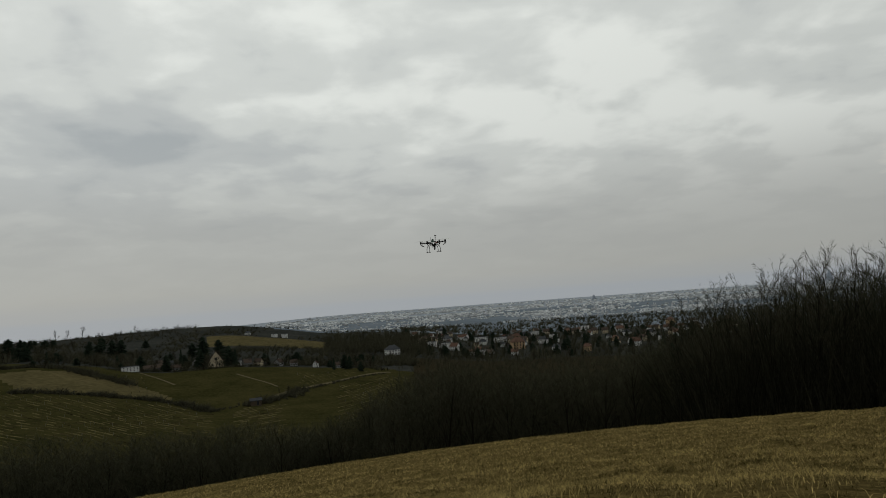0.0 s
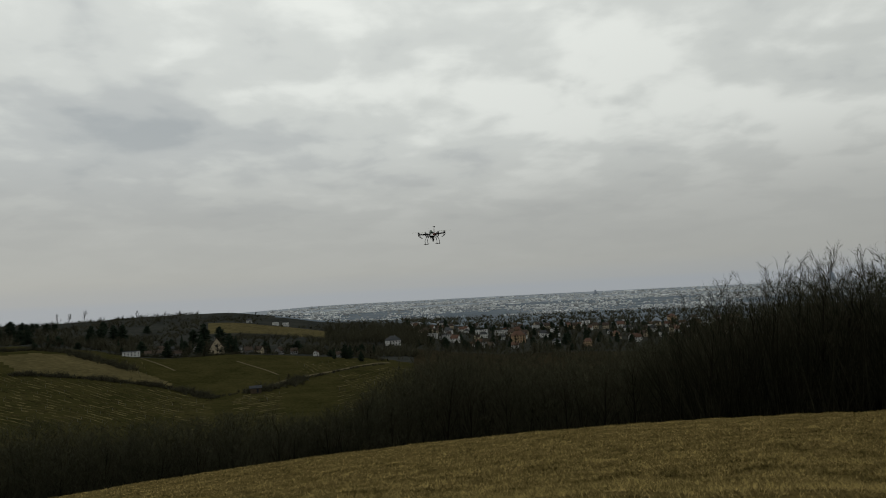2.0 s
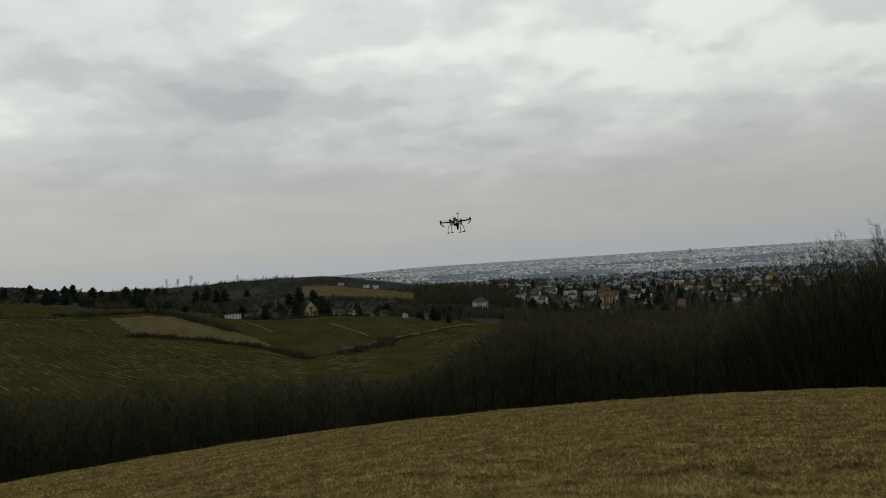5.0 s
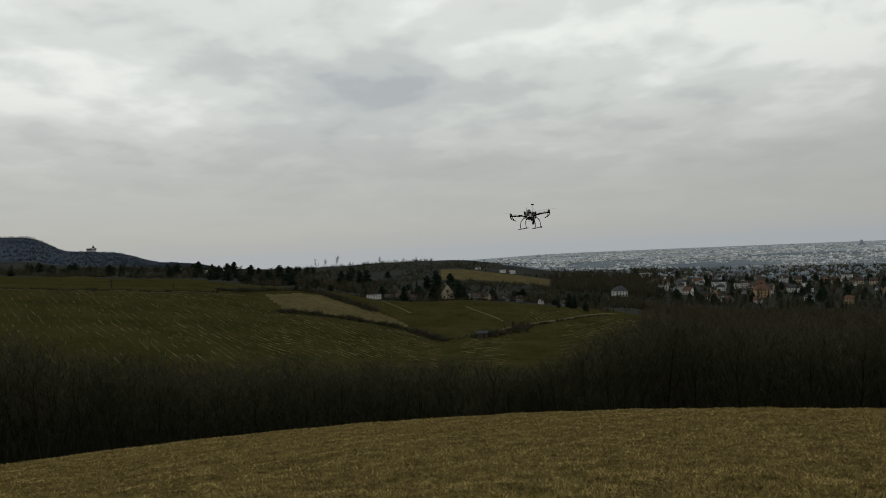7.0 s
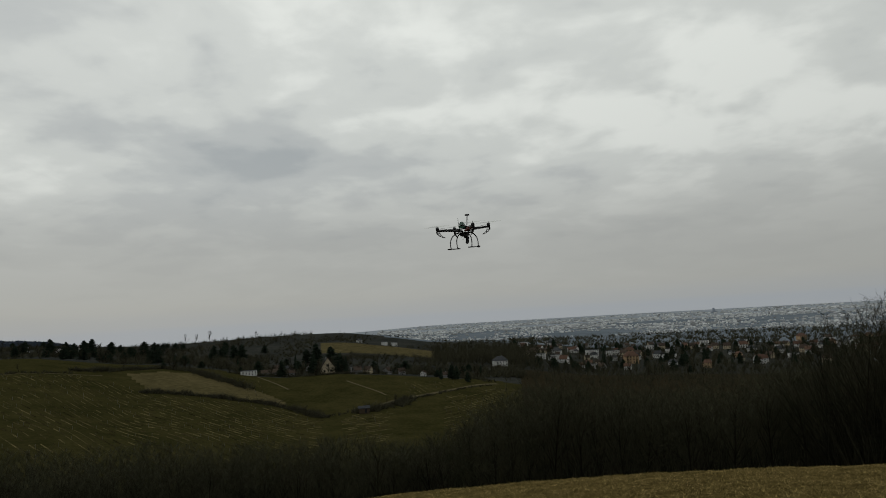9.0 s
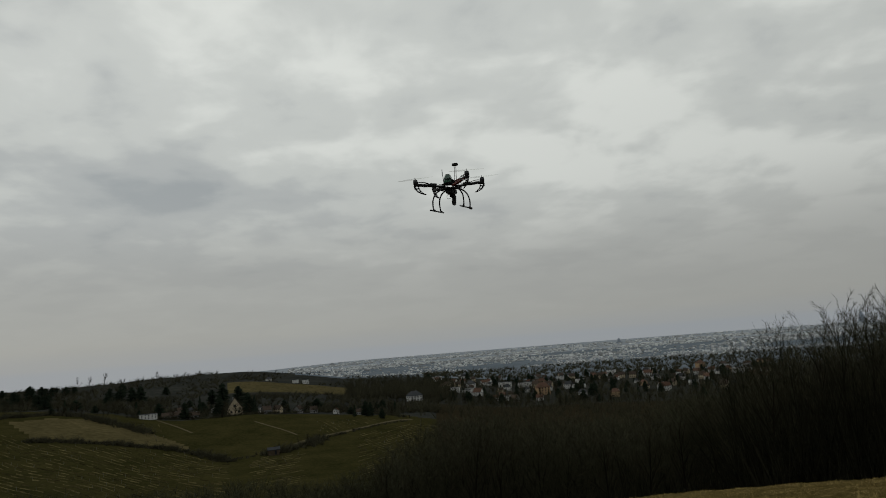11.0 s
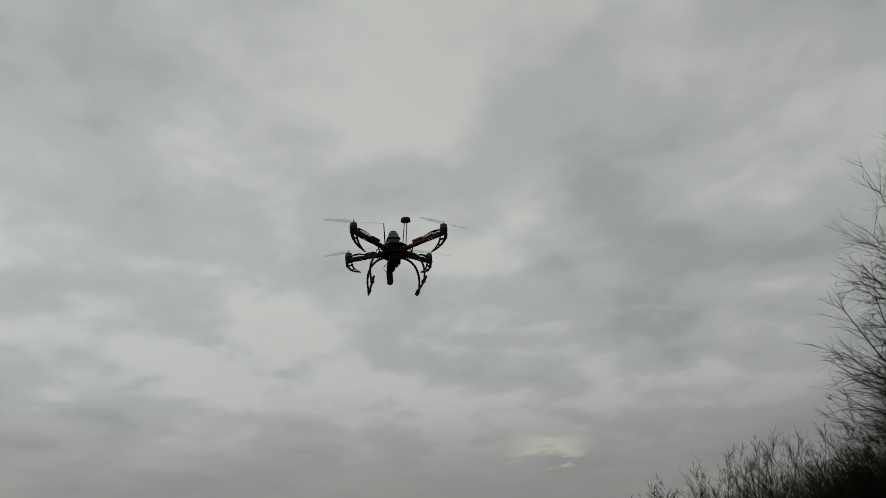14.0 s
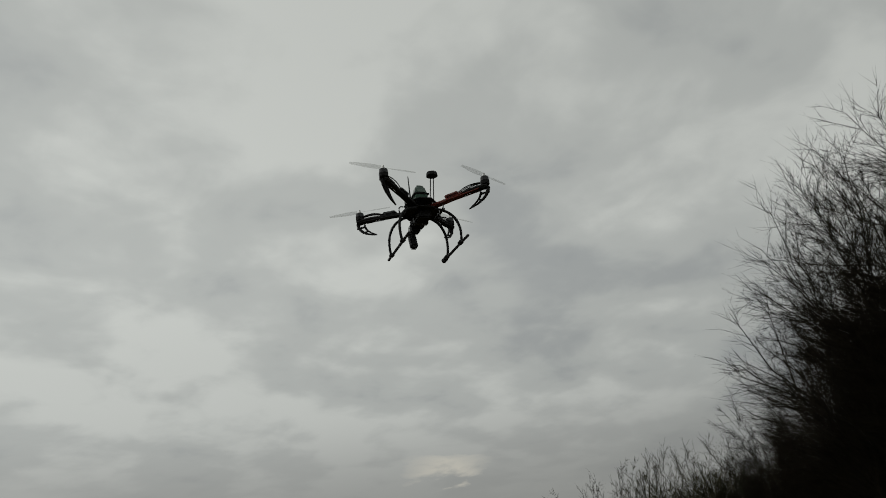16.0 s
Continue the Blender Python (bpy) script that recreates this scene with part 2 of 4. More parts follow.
def build_ground():
    azs = np.concatenate([np.arange(-80, 18, 0.75), np.arange(18, 38, 0.3), np.arange(38, 80, 0.75), np.arange(80, 280, 4.0)])
    rs = np.concatenate([np.linspace(0.02, 58, 60), np.linspace(60, 130, 30), np.geomspace(134, 1300, 280), np.geomspace(1340, 4860, 24)])
    A, R = np.meshgrid(np.radians(azs), rs, indexing="ij")
    x, y = -R * np.sin(A), R * np.cos(A)
    z = ground_z(x, y)
    v = np.stack([x, y, z], -1).reshape(-1, 3)
    na, nr = len(azs), len(rs)
    i, j = np.meshgrid(np.arange(na), np.arange(nr - 1), indexing="ij")
    a, b = i * nr + j, ((i + 1) % na) * nr + j
    f = np.stack([a, b, b + 1, a + 1], -1).reshape(-1, 4)
    rm = np.broadcast_to(0.5 * (rs[1:] + rs[:-1]), (na, nr - 1)).reshape(-1)
    am = np.broadcast_to(azs[:, None] + 0.2, (na, nr - 1)).reshape(-1)
    am = np.where(am > 180, am - 360, am)
    idx = np.zeros(len(f), int)
    wave = 8 * np.sin(am * 0.35) + 5 * np.sin(am * 0.9 + 2)
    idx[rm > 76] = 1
    idx[(rm > 170) & (am > 3)] = 2
    idx[(rm > 560) & (am <= 3)] = 4
    hedge = np.interp(am, HEDGE_A, HEDGE_R)
    idx[(am > 23) & (am < 33.1 + (rm - 370) * 0.022 + wave * 0.03) & (rm > hedge + 6) & (rm < np.interp(am, (22, 24.3, 26.6, 29, 32, 34.5), (352, 388, 411, 443, 450, 439)) + wave * 0.3)] = 3
    top = np.interp(am, (3, 5, 7, 10, 14, 20, 26, 33, 37, 44, 52, 60), (440, 438, 446, 490, 480, 462, 452, 540, 528, 520, 640, 740))
    idx[(am > 3) & (rm > top + wave)] = 4
    idx[(am > 9) & (am < 20) & (rm > 700) & (rm < 815)] = 3
    # painted haze grows by distance: blue-grey plain first, paler beyond 2500 m
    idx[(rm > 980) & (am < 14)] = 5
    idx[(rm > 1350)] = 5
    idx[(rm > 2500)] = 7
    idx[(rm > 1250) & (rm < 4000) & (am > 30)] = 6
    idx[(np.abs(am) > 85) & (rm > 76)] = 4
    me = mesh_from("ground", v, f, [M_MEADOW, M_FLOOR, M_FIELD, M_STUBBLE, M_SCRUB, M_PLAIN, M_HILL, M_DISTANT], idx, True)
    tagged(new("ground", me), "sloping dry meadow running down to wooded valley, vineyards and city plain", "ground", kind="structure")


build_ground()


# ---------------- bare trees ----------------
def tubes(segs, sides=3):
    """Tapered tubes for an array of rows x0 y0 z0 x1 y1 z1 r0 r1."""
    s = np.asarray(segs, float)
    p, q, r0, r1 = s[:, 0:3], s[:, 3:6], s[:, 6], s[:, 7]
    d = q - p
    d /= np.linalg.norm(d, axis=1)[:, None] + 1e-9
    ref = np.where(np.abs(d[:, 2:3]) < 0.9, np.array([[0, 0, 1.0]]), np.array([[1.0, 0, 0]]))
    u = np.cross(d, ref)
    u /= np.linalg.norm(u, axis=1)[:, None] + 1e-9
    w = np.cross(d, u)
    rings = []
    for c, r in ((p, r0), (q, r1)):
        for k in range(sides):
            a = 2 * math.pi * k / sides
            rings.append(c + r[:, None] * (math.cos(a) * u + math.sin(a) * w))
    v = np.stack(rings, 1).reshape(-1, 3)
    base = np.arange(len(s))[:, None] * 2 * sides
    f = []
    for k in range(sides):
        k2 = (k + 1) % sides
        f.append(np.concatenate([base + k, base + k2, base + sides + k2, base + sides + k], 1))
    return v, np.concatenate(f, 0)


def spikes(segs):
    """Three-sided spikes for the same rows: a fine twig that runs out to a point."""
    s = np.asarray(segs, float)
    v, _ = tubes(s, 3)
    v = v.reshape(-1, 6, 3)
    v = np.concatenate([v[:, :3], s[:, None, 3:6]], 1).reshape(-1, 3)
    b = np.arange(len(s))[:, None] * 4
    return v, np.concatenate([np.concatenate([b + k, b + (k + 1) % 3, b + 3], 1) for k in range(3)], 0)


def grow(rng, height, spread, limbs, forks, twigs, sprays, lean=0.0, low=0.25, thick=0.010, up=0.09, open_=0.55, fine_r=0.011):
    """The skeleton of a leafless tree: stem rows and twig rows."""
    stem, fine = [], []

    def run(p, d, length, r0, r1, n, wander, lift, into):
        pts, dirs = [p], [d]
        for i in range(n):
            d = d + rng.normal(0, wander, 3) + np.array([0, 0, lift])
            d = d / np.linalg.norm(d)
            q = p + d * length / n
            a, b = r0 + (r1 - r0) * i / n, r0 + (r1 - r0) * (i + 1) / n
            into.append((*p, *q, a, b))
            p = q
            pts.append(p)
            dirs.append(d)
        return pts, dirs

    def off(d, tilt):
        ax = np.cross(d, rng.normal(0, 1, 3))
        ax /= np.linalg.norm(ax) + 1e-9
        return d * math.cos(tilt) + ax * math.sin(tilt)

    r = height * thick
    pts, dirs = run(np.zeros(3), np.array([lean, lean * 0.4, 1.0]), height * 0.74, r, r * 0.2, 9, 0.05, 0.03, stem)
    for i in range(limbs):
        f = low + (0.97 - low) * (i + rng.random()) / limbs
        k = min(int(f * 9), 8)
        g = f * 9 - k
        p = pts[k] * (1 - g) + pts[k + 1] * g
        ln = spread * height * (1.02 - 0.42 * f) * rng.uniform(0.7, 1.15)
        rr = r * (1 - 0.8 * f) * 0.55
        bp, bd = run(p, off(dirs[k], open_ * rng.uniform(0.8, 1.35) * (1.25 - 0.6 * f)), ln, rr, rr * 0.3, 4, 0.07, up, stem)
        for j in range(forks):
            h = rng.uniform(0.2, 1.0)
            m = min(int(h * 4), 3)
            q = bp[m] + (bp[m + 1] - bp[m]) * (h * 4 - m)
            l2 = ln * rng.uniform(0.28, 0.5)
            cp, cd = run(q, off(bd[m], rng.uniform(0.3, 0.7)), l2, rr * 0.40, rr * 0.15, 2, 0.09, up, stem)
            for _ in range(twigs):
                h2 = rng.uniform(0.15, 1.0)
                m2 = min(int(h2 * 2), 1)
                q2 = cp[m2] + (cp[m2 + 1] - cp[m2]) * (h2 * 2 - m2)
                l3 = l2 * rng.uniform(0.35, 0.65)
                tr = max(rr * 0.14, fine_r)
                tp, td = run(q2, off(cd[m2], rng.uniform(0.25, 0.85)), l3, tr, tr * 0.6, 1, 0.08, up, fine)
                for _ in range(sprays):
                    m3 = rng.integers(0, 2)
                    g3 = rng.uniform(0.1, 0.8)
                    run(tp[0] + (tp[1] - tp[0]) * g3, off(td[m3], rng.uniform(0.3, 0.8)), l3 * rng.uniform(0.35, 0.7), tr * 0.7, tr * 0.4, 1, 0.06, up, fine)
    return stem, fine


def tree_kind(seed, name, label, twig=M_TWIG, **how):
    """A tree of unit height with its stem and its twigs as parts; out of it the others are copied."""
    rng = np.random.default_rng(seed)
    stem, fine = grow(rng, **how)
    top = max(max(s[2], s[5]) for s in stem + fine)
    stem, fine = np.array(stem) / top, np.array(fine) / top
    root = new(name)
    tagged(root, label, "tree")
    for part_name, segs, mat, sides in (("trunk", stem, M_BARK, 3), ("crown", fine, twig, 0)):
        v, f = tubes(segs, sides) if sides else spikes(segs)
        ob = new(part_name, mesh_from(part_name, v, f, [mat]))
        ob.parent = root
    return root


WOOD = [tree_kind(20 + k, "bare_tree", "tall slender leafless tree in the valley wood", height=14, spread=s, limbs=n, forks=5, twigs=5, sprays=2, lean=ln, low=lo)
        for k, (s, n, ln, lo) in enumerate(((0.28, 16, 0.02, 0.26), (0.32, 14, -0.05, 0.30), (0.26, 16, 0.04, 0.22), (0.36, 14, 0.0, 0.24), (0.30, 15, 0.08, 0.32)))]
EDGE = [tree_kind(60 + k, "bare_tree", "large leafless tree with fine upswept twigs at the meadow edge", M_BARK, height=14, spread=s, limbs=40, forks=11, twigs=9, sprays=4, lean=ln, low=0.08, thick=0.011, up=0.02, open_=0.60, fine_r=0.0075)
        for k, (s, ln) in enumerate(((0.44, -0.03), (0.38, 0.05), (0.48, 0.02)))]


def plant(kinds, i, rng, x, y, z, h, group="", wide=1.0):
    src = kinds[i % len(kinds)]
    s = h * rng.uniform(0.9, 1.1) * wide
    m = Matrix.Translation((x, y, z - 0.1)) @ Matrix.Rotation(rng.uniform(0, 6.28), 4, "Z")
    ob = copy_thing(src, m)
    ob.scale = (s, s, h)
    if group:
        tagged(ob, group=group)
    return ob


SKYLINE = ((66, -4.8), (60, -5.0), (56, -4.6), (52.5, -4.3), (48.5, -5.9), (43.5, -7.1), (39, -7.9), (33, -8.0), (27, -8.9), (21, -9.0), (16, -9.3), (12, -10.0), (9.4, -9.0), (7.5, -7.9), (5, -6.7), (2.4, -6.2),
           (-2, -6.0), (-9, -6.7), (-14, -6.1), (-18.4, -4.9), (-19.7, -2.0), (-20.5, -0.9), (-23, -0.1), (-26, 0.3), (-28.5, 1.3), (-32, 2.5), (-37, 2.9), (-41, 3.3), (-44, 3.7), (-46.5, 5.2), (-49.5, 6.6), (-53, 7.5), (-64, 8.0))
SKY_B, SKY_E = zip(*sorted(SKYLINE))


def build_wood():
    rng = np.random.default_rng(5)
    n = 0
    for row, (r0, drop) in enumerate(((0, 0.9), (9, 0.0), (20, 0.3))):
        az = 60.0
        while az > -58:
            base = np.interp(az, (-60, -46, -22, -18, 8, 30, 60), (50, 60, 72, 84, 92, 100, 104))
            r = base + r0 + rng.uniform(-3, 3)
            # the wood on the right is seen from farther along the walk
            f = float(np.clip((-az - 18) / 20, 0, 1))
            ex, ey, ez = -1.2 - 1.2 * f, 0.3 + 4.7 * f, -0.3 - 0.38 * f
            a = radians(az)
            x, y = ex - r * math.sin(a), ey + r * math.cos(a)
            z = float(ground_z(np.array([x]), np.array([y]))[0])
            el = np.interp(az, SKY_B, SKY_E) - drop * rng.uniform(0.3, 1.6) + rng.normal(0, 0.35)
            h = ez + r * math.tan(radians(el)) - z
            if 5.0 < h < 34:
                plant(WOOD, n, rng, x, y, z, h, "bare trees of the valley wood", 0.9 if h > 15 else 1.1)
                n += 1
            az -= rng.uniform(0.75, 1.25) * (150 / r) * (1.0 if row < 2 else 1.25)
    return n


build_wood()


def build_thicket():
    """The tangle of saplings and brush that closes the wood below the crowns."""
    rng = np.random.default_rng(15)
    n = 46000
    pick = rng.random(n)
    az = np.where(pick < 0.36, rng.uniform(-62, -19, n), np.where(pick < 0.62, rng.uniform(8, 64, n), rng.uniform(-60, 64, n)))
    base = np.interp(az, (-60, -46, -22, -18, 8, 30, 60), (50, 60, 70, 82, 88, 94, 98))
    r = base + rng.uniform(-5, 42, n)
    a = np.radians(az)
    x, y = -1.2 - r * np.sin(a), 1.5 + r * np.cos(a)
    z = ground_z(x, y)
    top = r * np.tan(np.radians(np.interp(az, SKY_B, SKY_E))) - z
    h = np.clip(top, 3, 22) * np.where(az < -19, rng.uniform(0.22, 0.80, n), rng.uniform(0.18, 0.50, n))
    tip = np.stack([x + rng.normal(0, 0.24, n) * h, y + rng.normal(0, 0.24, n) * h, z + h], 1)
    rad = rng.uniform(0.03, 0.085, n) * np.where(az > 8, 1.6, 1.0)
    # and under the great trees close by
    k = 26000
    x2, y2 = rng.uniform(17, 42, k), rng.uniform(1, 25, k)
    z2 = ground_z(x2, y2)
    h2 = rng.uniform(2.0, 8.0, k) * np.clip((x2 - 14) / 10, 0.4, 1.3) * np.clip((32 - y2) / 18, 0.4, 1.1)
    tip2 = np.stack([x2 + rng.normal(0, 0.16, k) * h2, y2 + rng.normal(0, 0.16, k) * h2, z2 + h2], 1)
    base_ = np.concatenate([np.stack([x, y, z - 0.2], 1), np.stack([x2, y2, z2 - 0.2], 1)])
    rad = np.concatenate([rad, rng.uniform(0.015, 0.045, k)])
    v, f = spikes(np.column_stack([base_, np.concatenate([tip, tip2]), rad, rad]))
    tagged(new("thicket", mesh_from("thicket", v, f, [M_SAPLING])), "tangle of leafless saplings and brush filling the wood", "thicket", kind="stuff")


build_thicket()


def build_brushwood():
    """Rounded, broken tops of the leafless brush: short twigs that point every way, gathered in crowns."""
    rng = np.random.default_rng(16)
    m = 3800
    az = np.where(rng.random(m) < 0.68, rng.uniform(-19, 64, m), rng.uniform(-60, -19, m))
    base = np.interp(az, (-60, -46, -22, -18, 8, 30, 60), (52, 62, 73, 84, 90, 96, 100))
    r = base + 34 * rng.random(m) ** 1.3
    a = np.radians(az)
    x, y = -1.2 - r * np.sin(a), 1.0 + r * np.cos(a)
    z = ground_z(x, y)
    top = r * np.tan(np.radians(np.interp(az, SKY_B, SKY_E))) - z - 0.4
    h = np.clip(top, 3, 24) * np.where(az < -19, rng.uniform(0.45, 0.85, m), rng.uniform(0.62, 1.04, m))
    w = rng.uniform(1.3, 2.8, m)
    each = 64
    X, Y, Z, H, W = (np.repeat(v, each) for v in (x, y, z, h, w))
    n = m * each
    f = rng.random(n) ** 0.55
    th, q = rng.uniform(0, 6.283, n), np.sqrt(rng.random(n))
    wide = W * np.sqrt(np.clip(1.08 - f, 0, 1)) * (0.35 + 0.65 * f) * 1.5
    px, py, pz = X + q * wide * np.cos(th), Y + q * wide * np.sin(th), Z + H * (0.25 + 0.75 * f) - 0.8
    ln = rng.uniform(0.7, 2.0, n)
    d = np.stack([0.55 * np.cos(th) + rng.normal(0, 0.45, n), 0.55 * np.sin(th) + rng.normal(0, 0.45, n), rng.uniform(0.3, 1.2, n)], 1)
    d /= np.linalg.norm(d, axis=1)[:, None]
    p = np.stack([px, py, pz], 1)
    rad = rng.uniform(0.018, 0.042, n)
    v, faces = spikes(np.column_stack([p, p + d * ln[:, None], rad, rad]))
    tagged(new("brushwood", mesh_from("brushwood", v, faces, [M_BRUSH])), "grey-brown leafless brush crowding the valley below the meadow", "brush", kind="stuff")


build_brushwood()


def build_edge_trees():
    rng = np.random.default_rng(8)
    # a clump of great trees close by on the right, at the meadow's edge
    for i, (x, y, h) in enumerate(((17.0, 12.6, 14.6), (21.4, 15.9, 13.0), (22.5, 11.6, 17.0), (18.4, 15.6, 9.0), (25.5, 19.5, 11.5), (17.6, 7.4, 18.0), (28.0, 14.0, 17.5), (16.4, 10.6, 11.5), (21.0, 18.5, 9.0), (26.0, 7.0, 19.0),
                                  (24.0, 22.0, 9.5), (32.0, 20.0, 13.0), (20.2, 14.4, 12.0), (17.2, 14.0, 8.0), (15.9, 12.0, 10.5), (16.4, 8.6, 15.0))):
        z = float(ground_z(np.array([x]), np.array([y]))[0])
        plant(EDGE, i, rng, x, y, z, h, "great trees at the meadow edge", 1.0)


build_edge_trees()
for src in WOOD + EDGE:
    for o in list(src.children_recursive) + [src]:
        bpy.data.objects.remove(o)


# ---------------- pieces for things ----------------
def part(name, bm, mat, parent, label=""):
    me = bpy.data.meshes.new(name)
    bm.to_mesh(me)
    bm.free()
    me.materials.append(mat)
    ob = new(name, me)
    ob.parent = parent
    if label:
        tagged(ob, label)
    return ob


def box(sx, sy, sz, c=(0, 0, 0), bevel=0.0, turn=None):
    bm = bmesh.new()
    bmesh.ops.create_cube(bm, size=1)
    bmesh.ops.scale(bm, vec=(sx, sy, sz), verts=bm.verts)
    if bevel:
        bmesh.ops.bevel(bm, geom=bm.edges[:], offset=bevel, segments=2, affect="EDGES")
    if turn:
        bmesh.ops.rotate(bm, cent=(0, 0, 0), matrix=Euler([radians(a) for a in turn]).to_matrix(), verts=bm.verts)
    bmesh.ops.translate(bm, vec=c, verts=bm.verts)
    return bm


def rod(p, q, r0, r1=None, sides=10, bm=None):
    bm = bm or bmesh.new()
    p, q = Vector(p), Vector(q)
    m = Matrix.Translation((p + q) / 2) @ (q - p).to_track_quat("Z", "Y").to_matrix().to_4x4()
    bmesh.ops.create_cone(bm, cap_ends=True, segments=sides, radius1=r0, radius2=r0 if r1 is None else r1, depth=(q - p).length, matrix=m)
    return bm


def sweep(points, r0, r1=None, sides=8, flat=1.0):
    """A bent tube through a few points."""
    bm = bmesh.new()
    pts = [Vector(p) for p in points]
    r1 = r0 if r1 is None else r1
    prev = None
    for i, p in enumerate(pts):
        d = (pts[min(i + 1, len(pts) - 1)] - pts[max(i - 1, 0)]).normalized()
        q = d.to_track_quat("Z", "Y")
        r = r0 + (r1 - r0) * i / (len(pts) - 1)
        ring = [bm.verts.new(p + q @ Vector((r * math.cos(2 * math.pi * k / sides), flat * r * math.sin(2 * math.pi * k / sides), 0))) for k in range(sides)]
        if prev:
            for k in range(sides):
                bm.faces.new((prev[k], prev[(k + 1) % sides], ring[(k + 1) % sides], ring[k]))
        else:
            bm.faces.new(ring[::-1])
        prev = ring
    bm.faces.new(prev)
    return bm


def bend(p0, p1, p2, p3, n=9):
    p0, p1, p2, p3 = (Vector(p) for p in (p0, p1, p2, p3))
    return [(1 - t) ** 3 * p0 + 3 * t * (1 - t) ** 2 * p1 + 3 * t * t * (1 - t) * p2 + t ** 3 * p3 for t in (i / n for i in range(n + 1))]


# ---------------- the drone ----------------
M_BLACK = material("black_plastic", (0.004, 0.004, 0.0045), (0.010, 0.010, 0.011), 40, 0.75, 0.1)
M_RED = material("red_plastic", (0.10, 0.018, 0.012), (0.17, 0.028, 0.018), 30, 0.45, 0.1)
M_STEEL = material("bare_aluminium", (0.30, 0.30, 0.29), (0.46, 0.46, 0.45), 60, 0.35, 0.05, metal=0.9)
M_GREY = material("grey_shrink_wrap", (0.022, 0.024, 0.028), (0.05, 0.053, 0.058), 50, 0.5, 0.1)
M_GREEN = material("green_circuit_board", (0.02, 0.07, 0.045), (0.05, 0.13, 0.085), 60, 0.4, 0.1)
M_PROP = material("olive_propeller_plastic", (0.22, 0.28, 0.14), (0.32, 0.38, 0.21), 30, 0.4, 0.05)
M_PROP.node_tree.nodes["Principled BSDF"].inputs["Alpha"].default_value = 0.16
M_CLEAR = material("smoked_dome_plastic", (0.05, 0.09, 0.075), (0.16, 0.22, 0.19), 40, 0.15, 0.0)


def plate(w, z, t):
    bm = bmesh.new()
    pts = []
    for k in range(8):
        a = radians(22.5 + 45 * k)
        r = w
        pts.append(bm.verts.new((r * math.cos(a), r * math.sin(a) * 1.15, z)))
    f = bm.faces.new(pts)
    ex = bmesh.ops.extrude_face_region(bm, geom=[f])
    bmesh.ops.translate(bm, vec=(0, 0, t), verts=[v for v in ex["geom"] if isinstance(v, bmesh.types.BMVert)])
    bmesh.ops.recalc_face_normals(bm, faces=bm.faces)
    return bm


def prop_blade(length, side):
    """One twisted, tapered blade along +x or -x."""
    bm = bmesh.new()
    rows_ = []
    for i in range(9):
        f = i / 8
        x = (0.008 + f * (length - 0.008)) * side
        chord = 0.007 + 0.009 * math.sin(math.pi * min(1, f * 0.9 + 0.12)) * (1 - 0.35 * f)
        tw = radians(28 - 20 * f) * side
        c, s = math.cos(tw) * chord / 2, math.sin(tw) * chord / 2
        rows_.append([bm.verts.new((x, -c, -s + 0.0008)), bm.verts.new((x, c, s + 0.0008)), bm.verts.new((x, c, s - 0.0008)), bm.verts.new((x, -c, -s - 0.0008))])
    for a, b in zip(rows_, rows_[1:]):
        for k in range(4):
            bm.faces.new((a[k], a[(k + 1) % 4], b[(k + 1) % 4], b[k]))
    bm.faces.new(rows_[0])
    bm.faces.new(rows_[-1][::-1])
    bmesh.ops.recalc_face_normals(bm, faces=bm.faces)
    return bm


